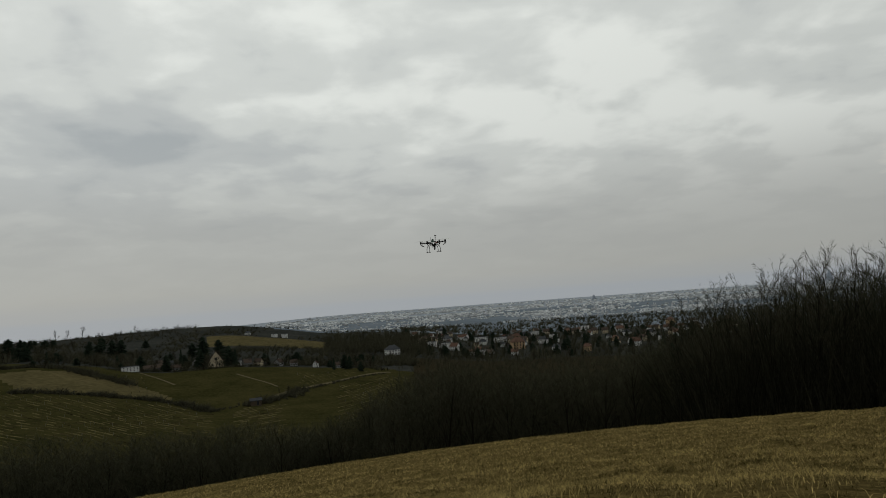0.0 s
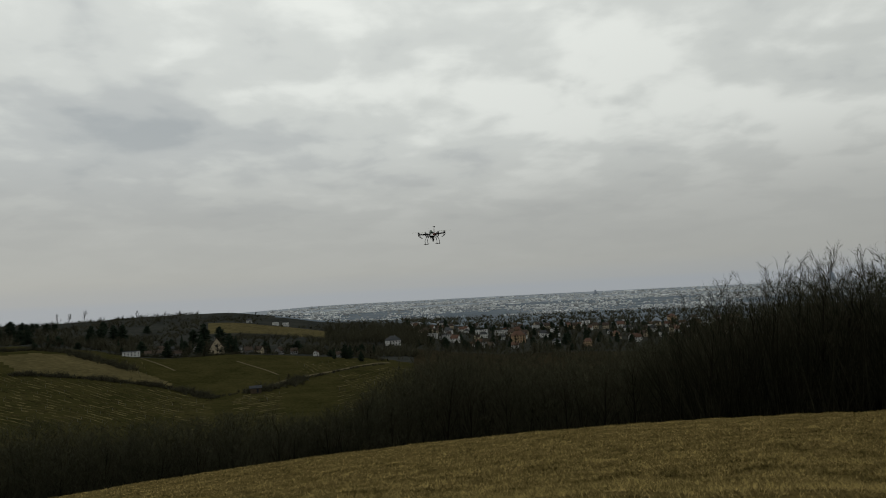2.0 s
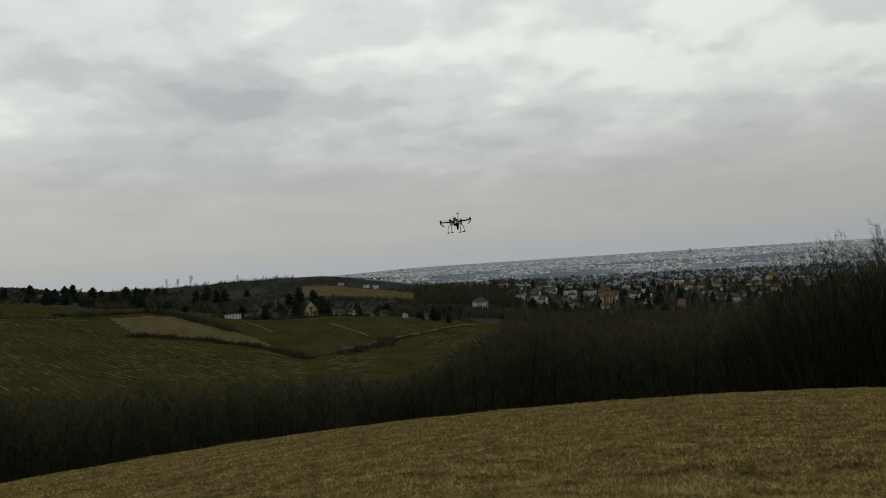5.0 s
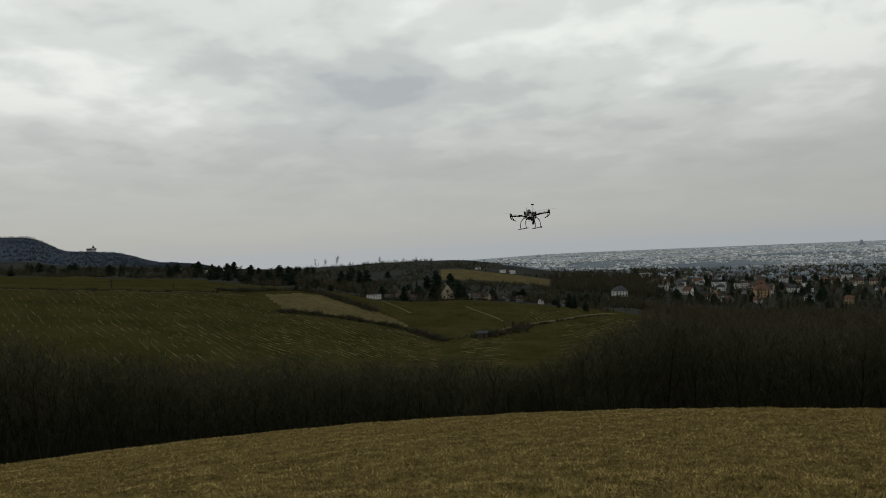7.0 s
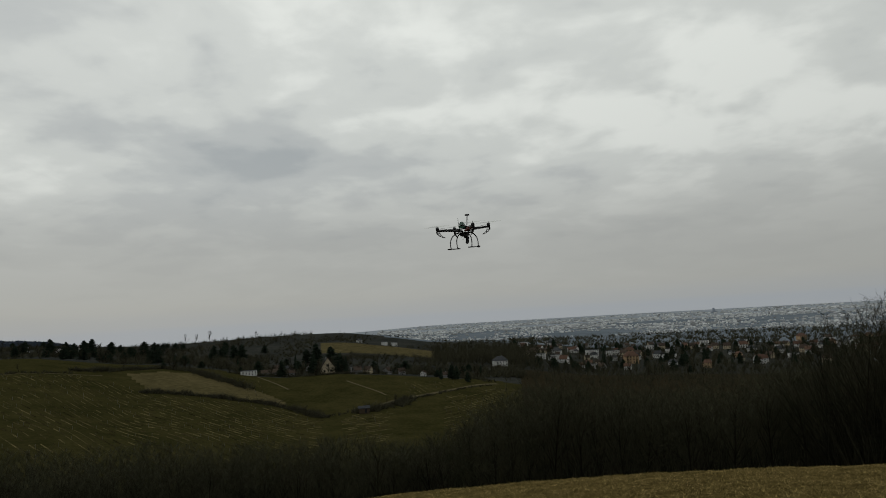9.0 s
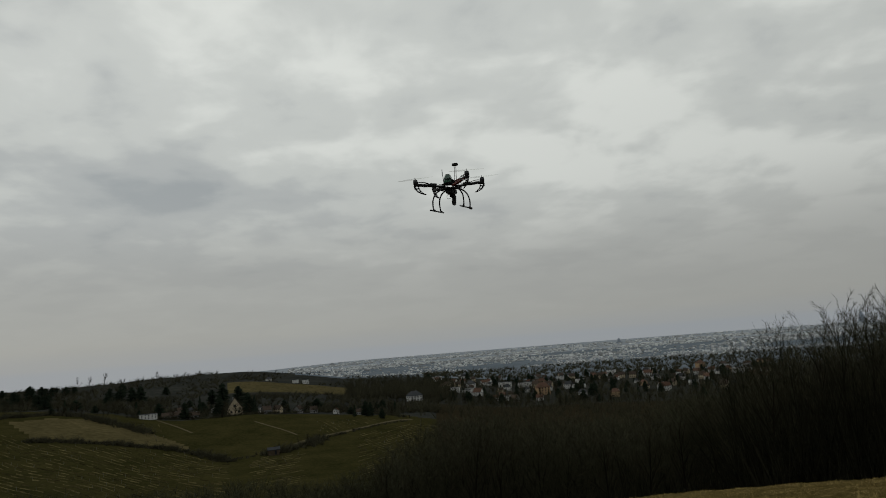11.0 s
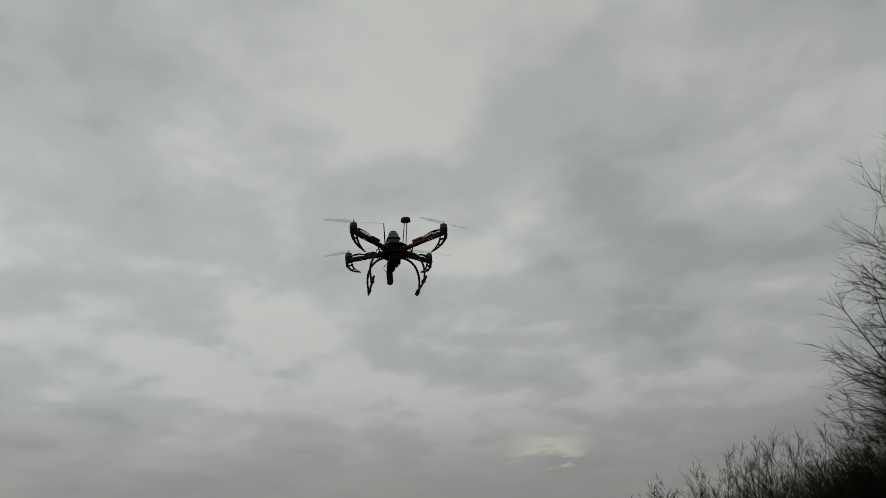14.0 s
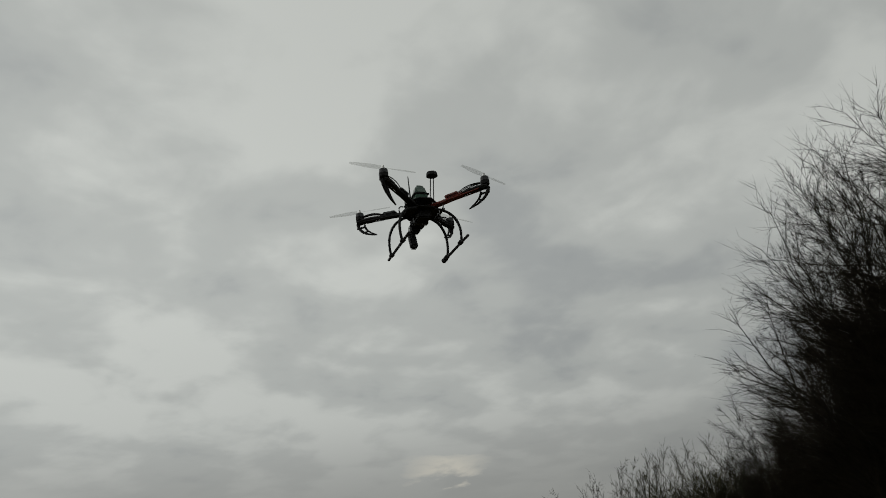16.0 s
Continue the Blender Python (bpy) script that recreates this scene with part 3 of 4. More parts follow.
def build_drone():
    root = new("quadcopter_drone")
    tagged(root, "black quadcopter with one red arm hovering above the dry meadow", "drone")
    part("lower_plate", plate(0.056, -0.036, 0.003), M_BLACK, root)
    part("upper_plate", plate(0.052, -0.006, 0.003), M_BLACK, root)
    part("battery", box(0.042, 0.10, 0.028, (0, 0.010, -0.051), 0.004), M_BLACK, root)
    part("battery_strap", box(0.046, 0.018, 0.033, (0, 0.010, -0.051), 0.002), M_GREY, root)
    part("receiver", box(0.034, 0.046, 0.016, (0.014, 0.020, 0.008), 0.002), M_BLACK, root)
    part("flight_controller", box(0.040, 0.040, 0.018, (-0.004, -0.014, 0.010), 0.002), M_GREEN, root, "green circuit board in an open case")
    dome = box(0.042, 0.042, 0.034, (-0.004, -0.012, 0.036), 0.007)
    for v in dome.verts:
        if v.co.z > 0.036:
            v.co.x = -0.004 + (v.co.x + 0.004) * 0.72
            v.co.y = -0.012 + (v.co.y + 0.012) * 0.72
    part("dome", dome, M_CLEAR, root, "smoky clear plastic dome")
    part("dome_frame", box(0.050, 0.048, 0.006, (-0.004, -0.012, 0.020), 0.002), M_BLACK, root)
    for k, (x, y) in enumerate(((-0.03, -0.03), (0.03, -0.03), (0.03, 0.03), (-0.03, 0.03))):
        part("standoff", rod((x, y, -0.034), (x, y, -0.004), 0.003), M_STEEL, root)
    # arms, clockwise from the near left one
    for k, (sx, sy, mat, spin) in enumerate(((-1, -1, M_BLACK, 8), (1, -1, M_RED, 28), (1, 1, M_BLACK, 20), (-1, 1, M_BLACK, 150))):
        ux, uy = sx * 0.7071, sy * 0.7071
        P = lambda d, z, off=0.0: (ux * d - uy * off, uy * d + ux * off, z)
        tilt = math.degrees(math.atan2(uy, ux))
        arm = part("arm", sweep([P(0.034, -0.022), P(0.075, -0.018), P(0.115, -0.012), P(0.150, -0.008)], 0.0095, 0.0085, 8, 0.8), mat, root, "red plastic arm" if mat is M_RED else "")
        part("arm_end", sweep([P(0.146, -0.008), P(0.175, -0.005), P(0.200, -0.004), P(0.232, -0.006)], 0.0085, 0.0125, 8, 0.75), M_BLACK, arm, "black arm end" if mat is M_RED else "")
        for off in (-0.012, 0.012):
            part("arm_rib", sweep([P(0.040, -0.026, off * 0.7), P(0.110, -0.017, off * 0.7), P(0.205, -0.010, off * 0.7)], 0.0024), mat, arm)
        # the hooked foot under the motor, sweeping down and inwards, open between its ribs
        part("claw", sweep(bend(P(0.233, 0.000), P(0.238, -0.032), P(0.210, -0.054), P(0.164, -0.064)), 0.0065, 0.0022), M_BLACK, arm)
        part("claw_rib", sweep(bend(P(0.208, -0.006), P(0.212, -0.030), P(0.198, -0.046), P(0.168, -0.062)), 0.0045, 0.002), M_BLACK, arm)
        part("claw_web", sweep([P(0.236, -0.026), P(0.208, -0.026)], 0.0035), M_BLACK, arm)
        part("claw_web", sweep([P(0.216, -0.046), P(0.194, -0.043)], 0.003), M_BLACK, arm)
        esc = part("speed_controller", box(0.046, 0.021, 0.010, P(0.112, -0.003), 0.003, (0, -5, tilt)), M_GREY if k != 1 else M_RED, arm)
        for off in (-0.006, 0.0, 0.006):
            part("wire", sweep(bend(P(0.136, -0.002, off), P(0.165, 0.012, off * 1.6), P(0.190, 0.014, off), P(0.216, 0.010, off * 0.5), 6), 0.0016, sides=5), M_BLACK, arm)
        mx, my = sx * 0.159, sy * 0.159
        motor = part("motor", rod((mx, my, 0.001), (mx, my, 0.012), 0.0135, sides=16), M_BLACK, root)
        part("motor_bell", rod((mx, my, 0.0125), (mx, my, 0.026), 0.0138, 0.012, 16), M_GREY, motor, "dark grey motor bell")
        part("spinner", rod((mx, my, 0.026), (mx, my, 0.040), 0.0055, 0.002, 10), M_STEEL, motor)
        for side in (1, -1):
            bm = prop_blade(0.104, side)
            bmesh.ops.rotate(bm, cent=(0, 0, 0), matrix=Matrix.Rotation(radians(spin), 3, "Z"), verts=bm.verts)
            bmesh.ops.translate(bm, vec=(mx, my, 0.032), verts=bm.verts)
            part("propeller_blade", bm, M_PROP, motor, "translucent olive green plastic blade")
    # landing gear: two skids on curved legs
    for sx in (-1, 1):
        skid = part("skid", rod((sx * 0.091, -0.142, -0.162), (sx * 0.091, 0.086, -0.162), 0.0042), M_BLACK, root)
        for y in (-0.078, 0.048):
            part("leg", sweep(bend((sx * 0.026, y * 0.55, -0.036), (sx * 0.080, y * 0.7, -0.040), (sx * 0.108, y, -0.088), (sx * 0.093, y, -0.160), 12), 0.0046, 0.004), M_BLACK, root)
            part("leg_clamp", box(0.014, 0.020, 0.012, (sx * 0.091, y, -0.160), 0.003), M_BLACK, skid)
        part("leg_brace", sweep([(sx * 0.060, -0.050, -0.036), (sx * 0.060, 0.034, -0.036)], 0.003), M_BLACK, root)
    part("skid_sleeve", rod((0.091, 0.058, -0.162), (0.091, 0.080, -0.162), 0.008), M_BLACK, root)
    # the camera slung below
    cam_arm = part("camera_bracket", box(0.030, 0.030, 0.026, (-0.008, 0.050, -0.068), 0.004), M_BLACK, root)
    part("camera_body", box(0.022, 0.026, 0.066, (-0.010, 0.076, -0.096), 0.005, (-22, 0, 0)), M_BLACK, root)
    part("camera_face", box(0.015, 0.004, 0.050, (-0.008, 0.065, -0.103), 0.001, (-22, 0, 0)), M_GREY, root, "grey camera housing front")
    part("camera_cable", sweep(bend((-0.022, 0.020, -0.060), (-0.046, 0.022, -0.072), (-0.040, 0.030, -0.098), (-0.016, 0.034, -0.086), 10), 0.0012, sides=5), M_BLACK, root)
    # the positioning puck on its mast and the thin aerial
    for dx_ in (-0.006, 0.006):
        part("mast", rod((0.038 + dx_, -0.004, -0.004), (0.047 + dx_ * 0.8, -0.004, 0.100), 0.0016, sides=6), M_BLACK, root)
    puck = bmesh.new()
    bmesh.ops.create_cone(puck, cap_ends=True, segments=20, radius1=0.019, radius2=0.017, depth=0.012, matrix=Matrix.Translation((0.047, -0.004, 0.105)))
    part("satellite_puck", puck, M_BLACK, root)
    part("aerial", rod((-0.034, -0.010, -0.004), (-0.037, -0.010, 0.088), 0.0026, 0.0016, 8), M_BLACK, root)
    for i, (x, y) in enumerate(((-0.05, 0.02), (0.052, 0.015), (-0.048, -0.03), (0.05, -0.03), (0.0, 0.058))):
        part("cable", sweep(bend((x, y, -0.006), (x * 1.4, y * 1.3, 0.006), (x * 1.4, y * 1.2, -0.034), (x * 0.9, y, -0.044), 8), 0.002, sides=5), M_BLACK, root)
    root.matrix_world = Matrix.Translation((-1.615, 7.571, 0.376)) @ Matrix.Rotation(radians(-17.9), 4, "Z") @ Matrix.Rotation(radians(5.4), 4, "X") @ Matrix.Rotation(radians(-0.5), 4, "Y")


build_drone()


# ---------------- far trees ----------------
FAR = [tree_kind(90 + k, "far_tree", "small leafless tree among the gardens", height=9, spread=s, limbs=10, forks=4, twigs=5, sprays=2, low=0.16, thick=0.02, fine_r=0.05) for k, s in enumerate((0.36, 0.30, 0.42))]


def conifer_kind(seed, wide):
    rng = np.random.default_rng(seed)
    root = new("conifer")
    tagged(root, "dark green evergreen tree among the gardens", "tree")
    v, f = tubes([(0, 0, 0, 0, 0, 0.95, 0.022, 0.004)], 6)
    ob = new("trunk", mesh_from("trunk", v, f, [M_BARK]))
    ob.parent = root
    segs = []
    for i in range(190):
        h = 0.08 + 0.9 * (i / 190) ** 0.9
        a = rng.uniform(0, 6.283)
        shape = (1.02 - h) if wide < 0.25 else 0.85 * math.sqrt(max(0.0, 1 - (2 * h - 0.85) ** 2 / 1.35)) * (1.15 - 0.5 * h)
        ln = wide * shape * rng.uniform(0.6, 1.1) + 0.02
        segs.append((0, 0, h + 0.02, ln * math.cos(a), ln * math.sin(a), h + ln * rng.uniform(-0.5, 0.25), 0.035 + 0.05 * (1 - h), 0))
    v, f = spikes(segs)
    ob = new("crown", mesh_from("crown", v, f, [M_NEEDLE]))
    ob.parent = root
    return root


FIRS = [conifer_kind(3, 0.22), conifer_kind(4, 0.34), conifer_kind(6, 0.44), conifer_kind(7, 0.40)]


def set_tree(kinds, i, rng, az, r, h, group="", wide=1.0):
    x, y, z = at(az, r)
    return plant(kinds, i, rng, x, y, z, h, group, wide)


# ---------------- houses ----------------
M_WALLS = [material("house_render_" + n, lo, hi, 0.6, 0.9, 0.1, vary=0.12) for n, lo, hi in (
    ("white", (0.46, 0.46, 0.45), (0.62, 0.62, 0.60)), ("cream", (0.38, 0.32, 0.22), (0.50, 0.43, 0.31)),
    ("grey", (0.15, 0.15, 0.145), (0.23, 0.23, 0.22)), ("ochre", (0.30, 0.205, 0.12), (0.40, 0.28, 0.17)))]
M_ROOFS = [material("roof_tiles_" + n, lo, hi, 1.2, 0.9, 0.4, vary=0.25) for n, lo, hi in (
    ("red", (0.075, 0.046, 0.035), (0.125, 0.076, 0.056)), ("brown", (0.042, 0.032, 0.026), (0.08, 0.062, 0.05)), ("slate", (0.034, 0.036, 0.039), (0.062, 0.065, 0.069)))]
M_WINDOW = material("dark_window_glass", (0.012, 0.014, 0.017), (0.03, 0.034, 0.04), 1.0, 0.08, 0)
M_TIMBER = material("weathered_timber", (0.045, 0.034, 0.024), (0.10, 0.078, 0.055), 2.0, 0.9, 0.4)


def gable_roof(w, d, z, rise, eave, hip=0.0):
    bm = bmesh.new()
    hw, hd = w / 2 + eave, d / 2 + eave
    low = z - eave * rise / (d / 2)
    t = 0.25
    base = [bm.verts.new(p) for p in ((-hw, -hd, low), (hw, -hd, low), (hw, hd, low), (-hw, hd, low))]
    top = [bm.verts.new(p) for p in ((-hw, -hd, low + t), (hw, -hd, low + t), (hw, hd, low + t), (-hw, hd, low + t))]
    r0, r1 = bm.verts.new((-hw + hip, 0, z + rise + t)), bm.verts.new((hw - hip, 0, z + rise + t))
    u0, u1 = bm.verts.new((-hw + hip, 0, z + rise)), bm.verts.new((hw - hip, 0, z + rise))
    for f in ((top[0], top[1], r1, r0), (top[2], top[3], r0, r1), (base[1], base[0], u0, u1), (base[3], base[2], u1, u0),
              (base[0], base[1], top[1], top[0]), (base[2], base[3], top[3], top[2])):
        bm.faces.new(f)
    if hip:
        for f in ((top[1], top[2], r1), (top[3], top[0], r0), (base[2], base[1], u1), (base[0], base[3], u0), (base[1], base[2], top[2], top[1]), (base[3], base[0], top[0], top[3])):
            bm.faces.new(f)
    else:
        for f in ((top[1], base[1], u1, r1), (base[2], top[2], r1, u1), (top[3], base[3], u0, r0), (base[0], top[0], r0, u0)):
            bm.faces.new(f)
    return bm


def gabled_wall(w, d, h, rise):
    bm = bmesh.new()
    lo = [bm.verts.new(p) for p in ((-w / 2, -d / 2, -1.5), (w / 2, -d / 2, -1.5), (w / 2, d / 2, -1.5), (-w / 2, d / 2, -1.5))]
    hi = [bm.verts.new((v.co.x, v.co.y, h)) for v in lo]
    g0, g1 = bm.verts.new((-w / 2, 0, h + rise)), bm.verts.new((w / 2, 0, h + rise))
    bm.faces.new((lo[0], lo[1], hi[1], hi[0]))
    bm.faces.new((lo[2], lo[3], hi[3], hi[2]))
    bm.faces.new((lo[1], lo[2], hi[2], g1, hi[1])) if rise else bm.faces.new((lo[1], lo[2], hi[2], hi[1]))
    bm.faces.new((lo[3], lo[0], hi[0], g0, hi[3])) if rise else bm.faces.new((lo[3], lo[0], hi[0], hi[3]))
    return bm


def house_kind(label, w, d, h, rise, wall, roof, hip=0.0, gable_windows=False, flat=False):
    """A house, its long side along x; windows stand on the long fronts and the gables."""
    root = new("house")
    tagged(root, label, "house")
    wl_ = part("wall", gabled_wall(w, d, h, 0 if (hip or flat) else rise), wall, root)
    if flat:
        part("roof", box(w + 0.5, d + 0.5, 0.4, (0, 0, h + 0.2), 0.05), roof, root)
    else:
        part("roof", gable_roof(w, d, h, rise, 0.5, hip), roof, root)
        part("chimney", box(0.7, 0.7, 1.8, (w * 0.2, d * 0.1, h + rise * 0.95), 0.03), M_WALLS[2], root)
    storeys = max(1, int(h / 2.7))
    n = max(2, int(w / 3))
    for s in range(storeys):
        for k in range(n):
            x = -w / 2 + (k + 0.5) * w / n
            for sy in (-1, 1):
                part("window", box(1.2, 0.12, 1.4, (x, sy * (d / 2 + 0.02), s * 2.7 + 1.5)), M_WINDOW, root)
    for sx in (-1, 1):
        for y in (-d * 0.22, d * 0.22):
            part("window", box(0.12, 1.1, 1.4, (sx * (w / 2 + 0.02), y, (storeys - 1) * 2.7 + 1.5)), M_WINDOW, root)
        if gable_windows:
            part("window", box(0.12, 1.6, 1.6, (sx * (w / 2 + 0.02), 0, h + rise * 0.3)), M_WINDOW, root)
    return root


KINDS = [
    house_kind("white rendered house with a red tiled gable roof", 11, 9, 5.6, 4.2, M_WALLS[0], M_ROOFS[0]),
    house_kind("cream house with a brown gable roof", 10, 8, 5.4, 4.0, M_WALLS[1], M_ROOFS[1]),
    house_kind("white house with a grey hipped roof", 13, 10, 5.8, 4.0, M_WALLS[0], M_ROOFS[2], hip=4.0),
    house_kind("pale flat-roofed apartment block", 16, 11, 8.4, 0, M_WALLS[0], M_ROOFS[2], flat=True),
    house_kind("ochre house with a red hipped roof", 14, 11, 8.2, 4.5, M_WALLS[3], M_ROOFS[0], hip=4.5),
    house_kind("grey house with a dark gable roof", 9, 8, 4.0, 3.8, M_WALLS[2], M_ROOFS[1]),
]


def set_house(src, az, r, turn, group="", scale=1.0, label=""):
    x, y, z = at(az, r)
    ob = copy_thing(src, Matrix.Translation((x, y, z + 0.3)) @ Matrix.Rotation(radians(az + turn), 4, "Z"))
    ob.scale = (scale, scale, scale)
    if group:
        tagged(ob, group=group)
    if label:
        tagged(ob, label)
    return ob


def build_settlements():
    rng = np.random.default_rng(31)
    # the steep-gabled house above the vineyard and its neighbours
    chalet = house_kind("cream house with a steep dark gable above the vineyard", 9, 10, 3.2, 7.0, M_WALLS[1], M_ROOFS[1], gable_windows=True)
    set_house(chalet, 19.3, 484, 90, "", 1.0)
    for o in list(chalet.children_recursive) + [chalet]:
        bpy.data.objects.remove(o)
    for az, r, k, turn, s in ((17.6, 468, 3, 0, 0.6), (16.9, 462, 5, 20, 0.9), (16.0, 470, 1, -30, 0.8), (14.4, 474, 5, 60, 0.9), (22.6, 472, 2, 50, 0.8), (11.4, 470, 0, 80, 0.6), (23.4, 480, 5, 10, 0.9),
                              (13.2, 480, 5, 10, 0.8), (9.6, 466, 5, 20, 0.7), (20.8, 490, 5, 80, 0.8)):
        set_house(KINDS[k], az, r + 16, turn, "houses above the vineyard", s * 0.66)
    shed = set_house(KINDS[3], 25.6, 456, 5, "", 0.6, "low pale flat-roofed shed above the vineyard")
    shed.scale = (0.6, 0.6, 0.33)
    for az in (23.9, 22.7):
        barn = set_house(KINDS[5], az, 476, 0, "low barns beside the shed", 0.6, "low dark timber barn beside the shed")
        barn.scale = (1.3, 0.8, 0.45)
    set_house(KINDS[3], 13.7, 836, 0, "white buildings on the far ridge", 0.5)
    set_house(KINDS[3], 14.5, 840, 10, "white buildings on the far ridge", 0.42)
    set_house(KINDS[2], 16.6, 846, 30, "white buildings on the far ridge", 0.45)
    set_house(KINDS[2], 4.9, 585, 25, "", 0.85, "large white house with a grey hipped roof beside the wood")
    set_house(KINDS[0], 37.4, 760, 10, "white buildings on the far ridge", 0.8)
    set_house(KINDS[3], 39.0, 700, 0, "white buildings on the far ridge", 0.5)
    set_house(KINDS[3], 41.2, 690, 0, "white buildings on the far ridge", 0.5)
    set_house(KINDS[4], -5.8, 690, 15, "houses of the town below", 0.9)
    # the town in the dip below the wood
    for i in range(135):
        az = rng.uniform(-25, 3)
        r = rng.uniform(610, 1000) if az < -1 else rng.uniform(680, 1000)
        set_house(KINDS[int(rng.choice(6, p=(0.26, 0.17, 0.22, 0.14, 0.05, 0.16)))], az, r, rng.uniform(-40, 40), "houses of the town below", rng.uniform(0.42, 0.78))


build_settlements()


def build_far_trees():
    rng = np.random.default_rng(41)
    g = "trees of the town below"
    for i in range(170):
        set_tree(FIRS, i, rng, rng.uniform(-25, 4), rng.uniform(560, 960), rng.uniform(5, 11), g, 1.2)
    for i in range(60):
        set_tree(FAR, i, rng, rng.uniform(-25, 7), rng.uniform(520, 760), rng.uniform(7, 13), g, 1.3)
    g = "trees along the far ridge"
    for i in range(60):
        az = rng.uniform(24, 46)
        set_tree(FAR if i % 3 else [FIRS[2]], i, rng, az, rng.uniform(560, 900), rng.uniform(5, 10), g, 1.6)
    for i in range(22):
        set_tree(FAR, i, rng, rng.uniform(9, 30), 985 + rng.uniform(-15, 15), rng.uniform(3, 7), g, 1.9)
    for az, h in ((28.6, 17), (29.6, 14), (30.3, 15), (25.0, 11)):
        set_tree(FAR, int(h), rng, az, 985, h, g)
    for i in range(60):
        set_tree(FAR if i % 5 else [FIRS[2]], i, rng, rng.uniform(42, 66), rng.uniform(640, 800), rng.uniform(4, 8), g, 1.8)
    g = "belt of trees behind the broad field"
    for i in range(150):
        az = 31 + 35 * rng.random() ** 1.25
        r = np.interp(az, (31, 37, 44, 52, 66), (545, 535, 528, 650, 760)) + 8 + 190 * rng.random()
        set_tree(FAR if i % 3 else FIRS, i, rng, az, r, rng.uniform(6, 11), g, 1.5)
    for az, r, h in ((36.9, 720, 14), (37.4, 705, 13), (35.6, 700, 13), (33.3, 690, 14), (32.6, 700, 12), (34.3, 690, 10), (38.6, 700, 11), (39.6, 690, 13), (26.7, 610, 13), (26.1, 605, 14), (28.2, 640, 11), (20.2, 570, 17), (19.0, 560, 15), (21.0, 575, 12)):
        set_tree([FIRS[2]], int(h), rng, az, r, h, g, 1.15)
    g = "trees round the houses above the vineyard"
    for i in range(90):
        az = rng.uniform(5, 32)
        set_tree(FAR if i % 5 else FIRS, i, rng, az, rng.uniform(456, 560), rng.uniform(4.5, 9), g, 1.8)
    for i in range(46):
        az = 6 + 21 * rng.random()
        r = np.interp(az, (6, 9, 11.7, 15, 19, 22, 27), (444, 500, 522, 488, 464, 474, 462)) + rng.uniform(1, 10)
        set_tree(FAR if i % 6 else FIRS, i, rng, az, r, rng.uniform(3.5, 8), g, 1.5)
    for az, r, h in ((7.7, 436, 6.5), (8.6, 452, 9), (9.0, 456, 10), (9.9, 455, 8), (20.5, 474, 13), (18.3, 476, 14), (17.8, 474, 12), (23.0, 470, 11), (21.9, 500, 12)):
        set_tree(FIRS, int(h), rng, az, r, h, g, 1.1)
    g = "trees on the vineyard terraces"
    for az, r, h in ((46.0, 405, 6), (53.2, 402, 5.5), (34.8, 480, 6.5), (31.0, 470, 6), (13.9, 362, 5.0), (14.6, 358, 4.0), (21.2, 334, 4.0), (58.0, 425, 6), (41.5, 410, 4.5)):
        set_tree(FAR, int(h * 10), rng, az, r, h, g, 1.3)


build_far_trees()
for src in FAR + FIRS + KINDS:
    for o in list(src.children_recursive) + [src]:
        bpy.data.objects.remove(o)


# ---------------- hedges, scrub, vine rows, paths ----------------
def scatter_spikes(name, label, category, x, y, h, rad, mat, seed, splay=0.5, each=7, lift=0.0):
    """Low bushes: a fan of twigs at each place."""
    rng = np.random.default_rng(seed)
    n = len(x)
    z = ground_z(x, y) + lift
    X, Y, Z, H, R = (np.repeat(a, each) for a in (x, y, z, h, rad))
    m = n * each
    tip = np.stack([X + rng.normal(0, splay, m) * H, Y + rng.normal(0, splay, m) * H, Z + H * rng.uniform(0.45, 1.05, m)], 1)
    v, f = spikes(np.column_stack([X, Y, Z - 0.1, tip, R, R]))
    return tagged(new(name, mesh_from(name, v, f, [mat])), label, category, kind="stuff")


def along(points, step, rng, wide):
    """Places strewn along a line of bearings and distances."""
    p = np.array([at(a, r)[:2] for a, r in points])
    out = []
    for a, b in zip(p, p[1:]):
        n = max(1, int(np.linalg.norm(b - a) / step))
        t = (np.arange(n) + rng.random(n)) / n
        out.append(a + (b - a) * t[:, None])
    out = np.concatenate(out)
    return out[:, 0] + rng.normal(0, wide, len(out)), out[:, 1] + rng.normal(0, wide, len(out))


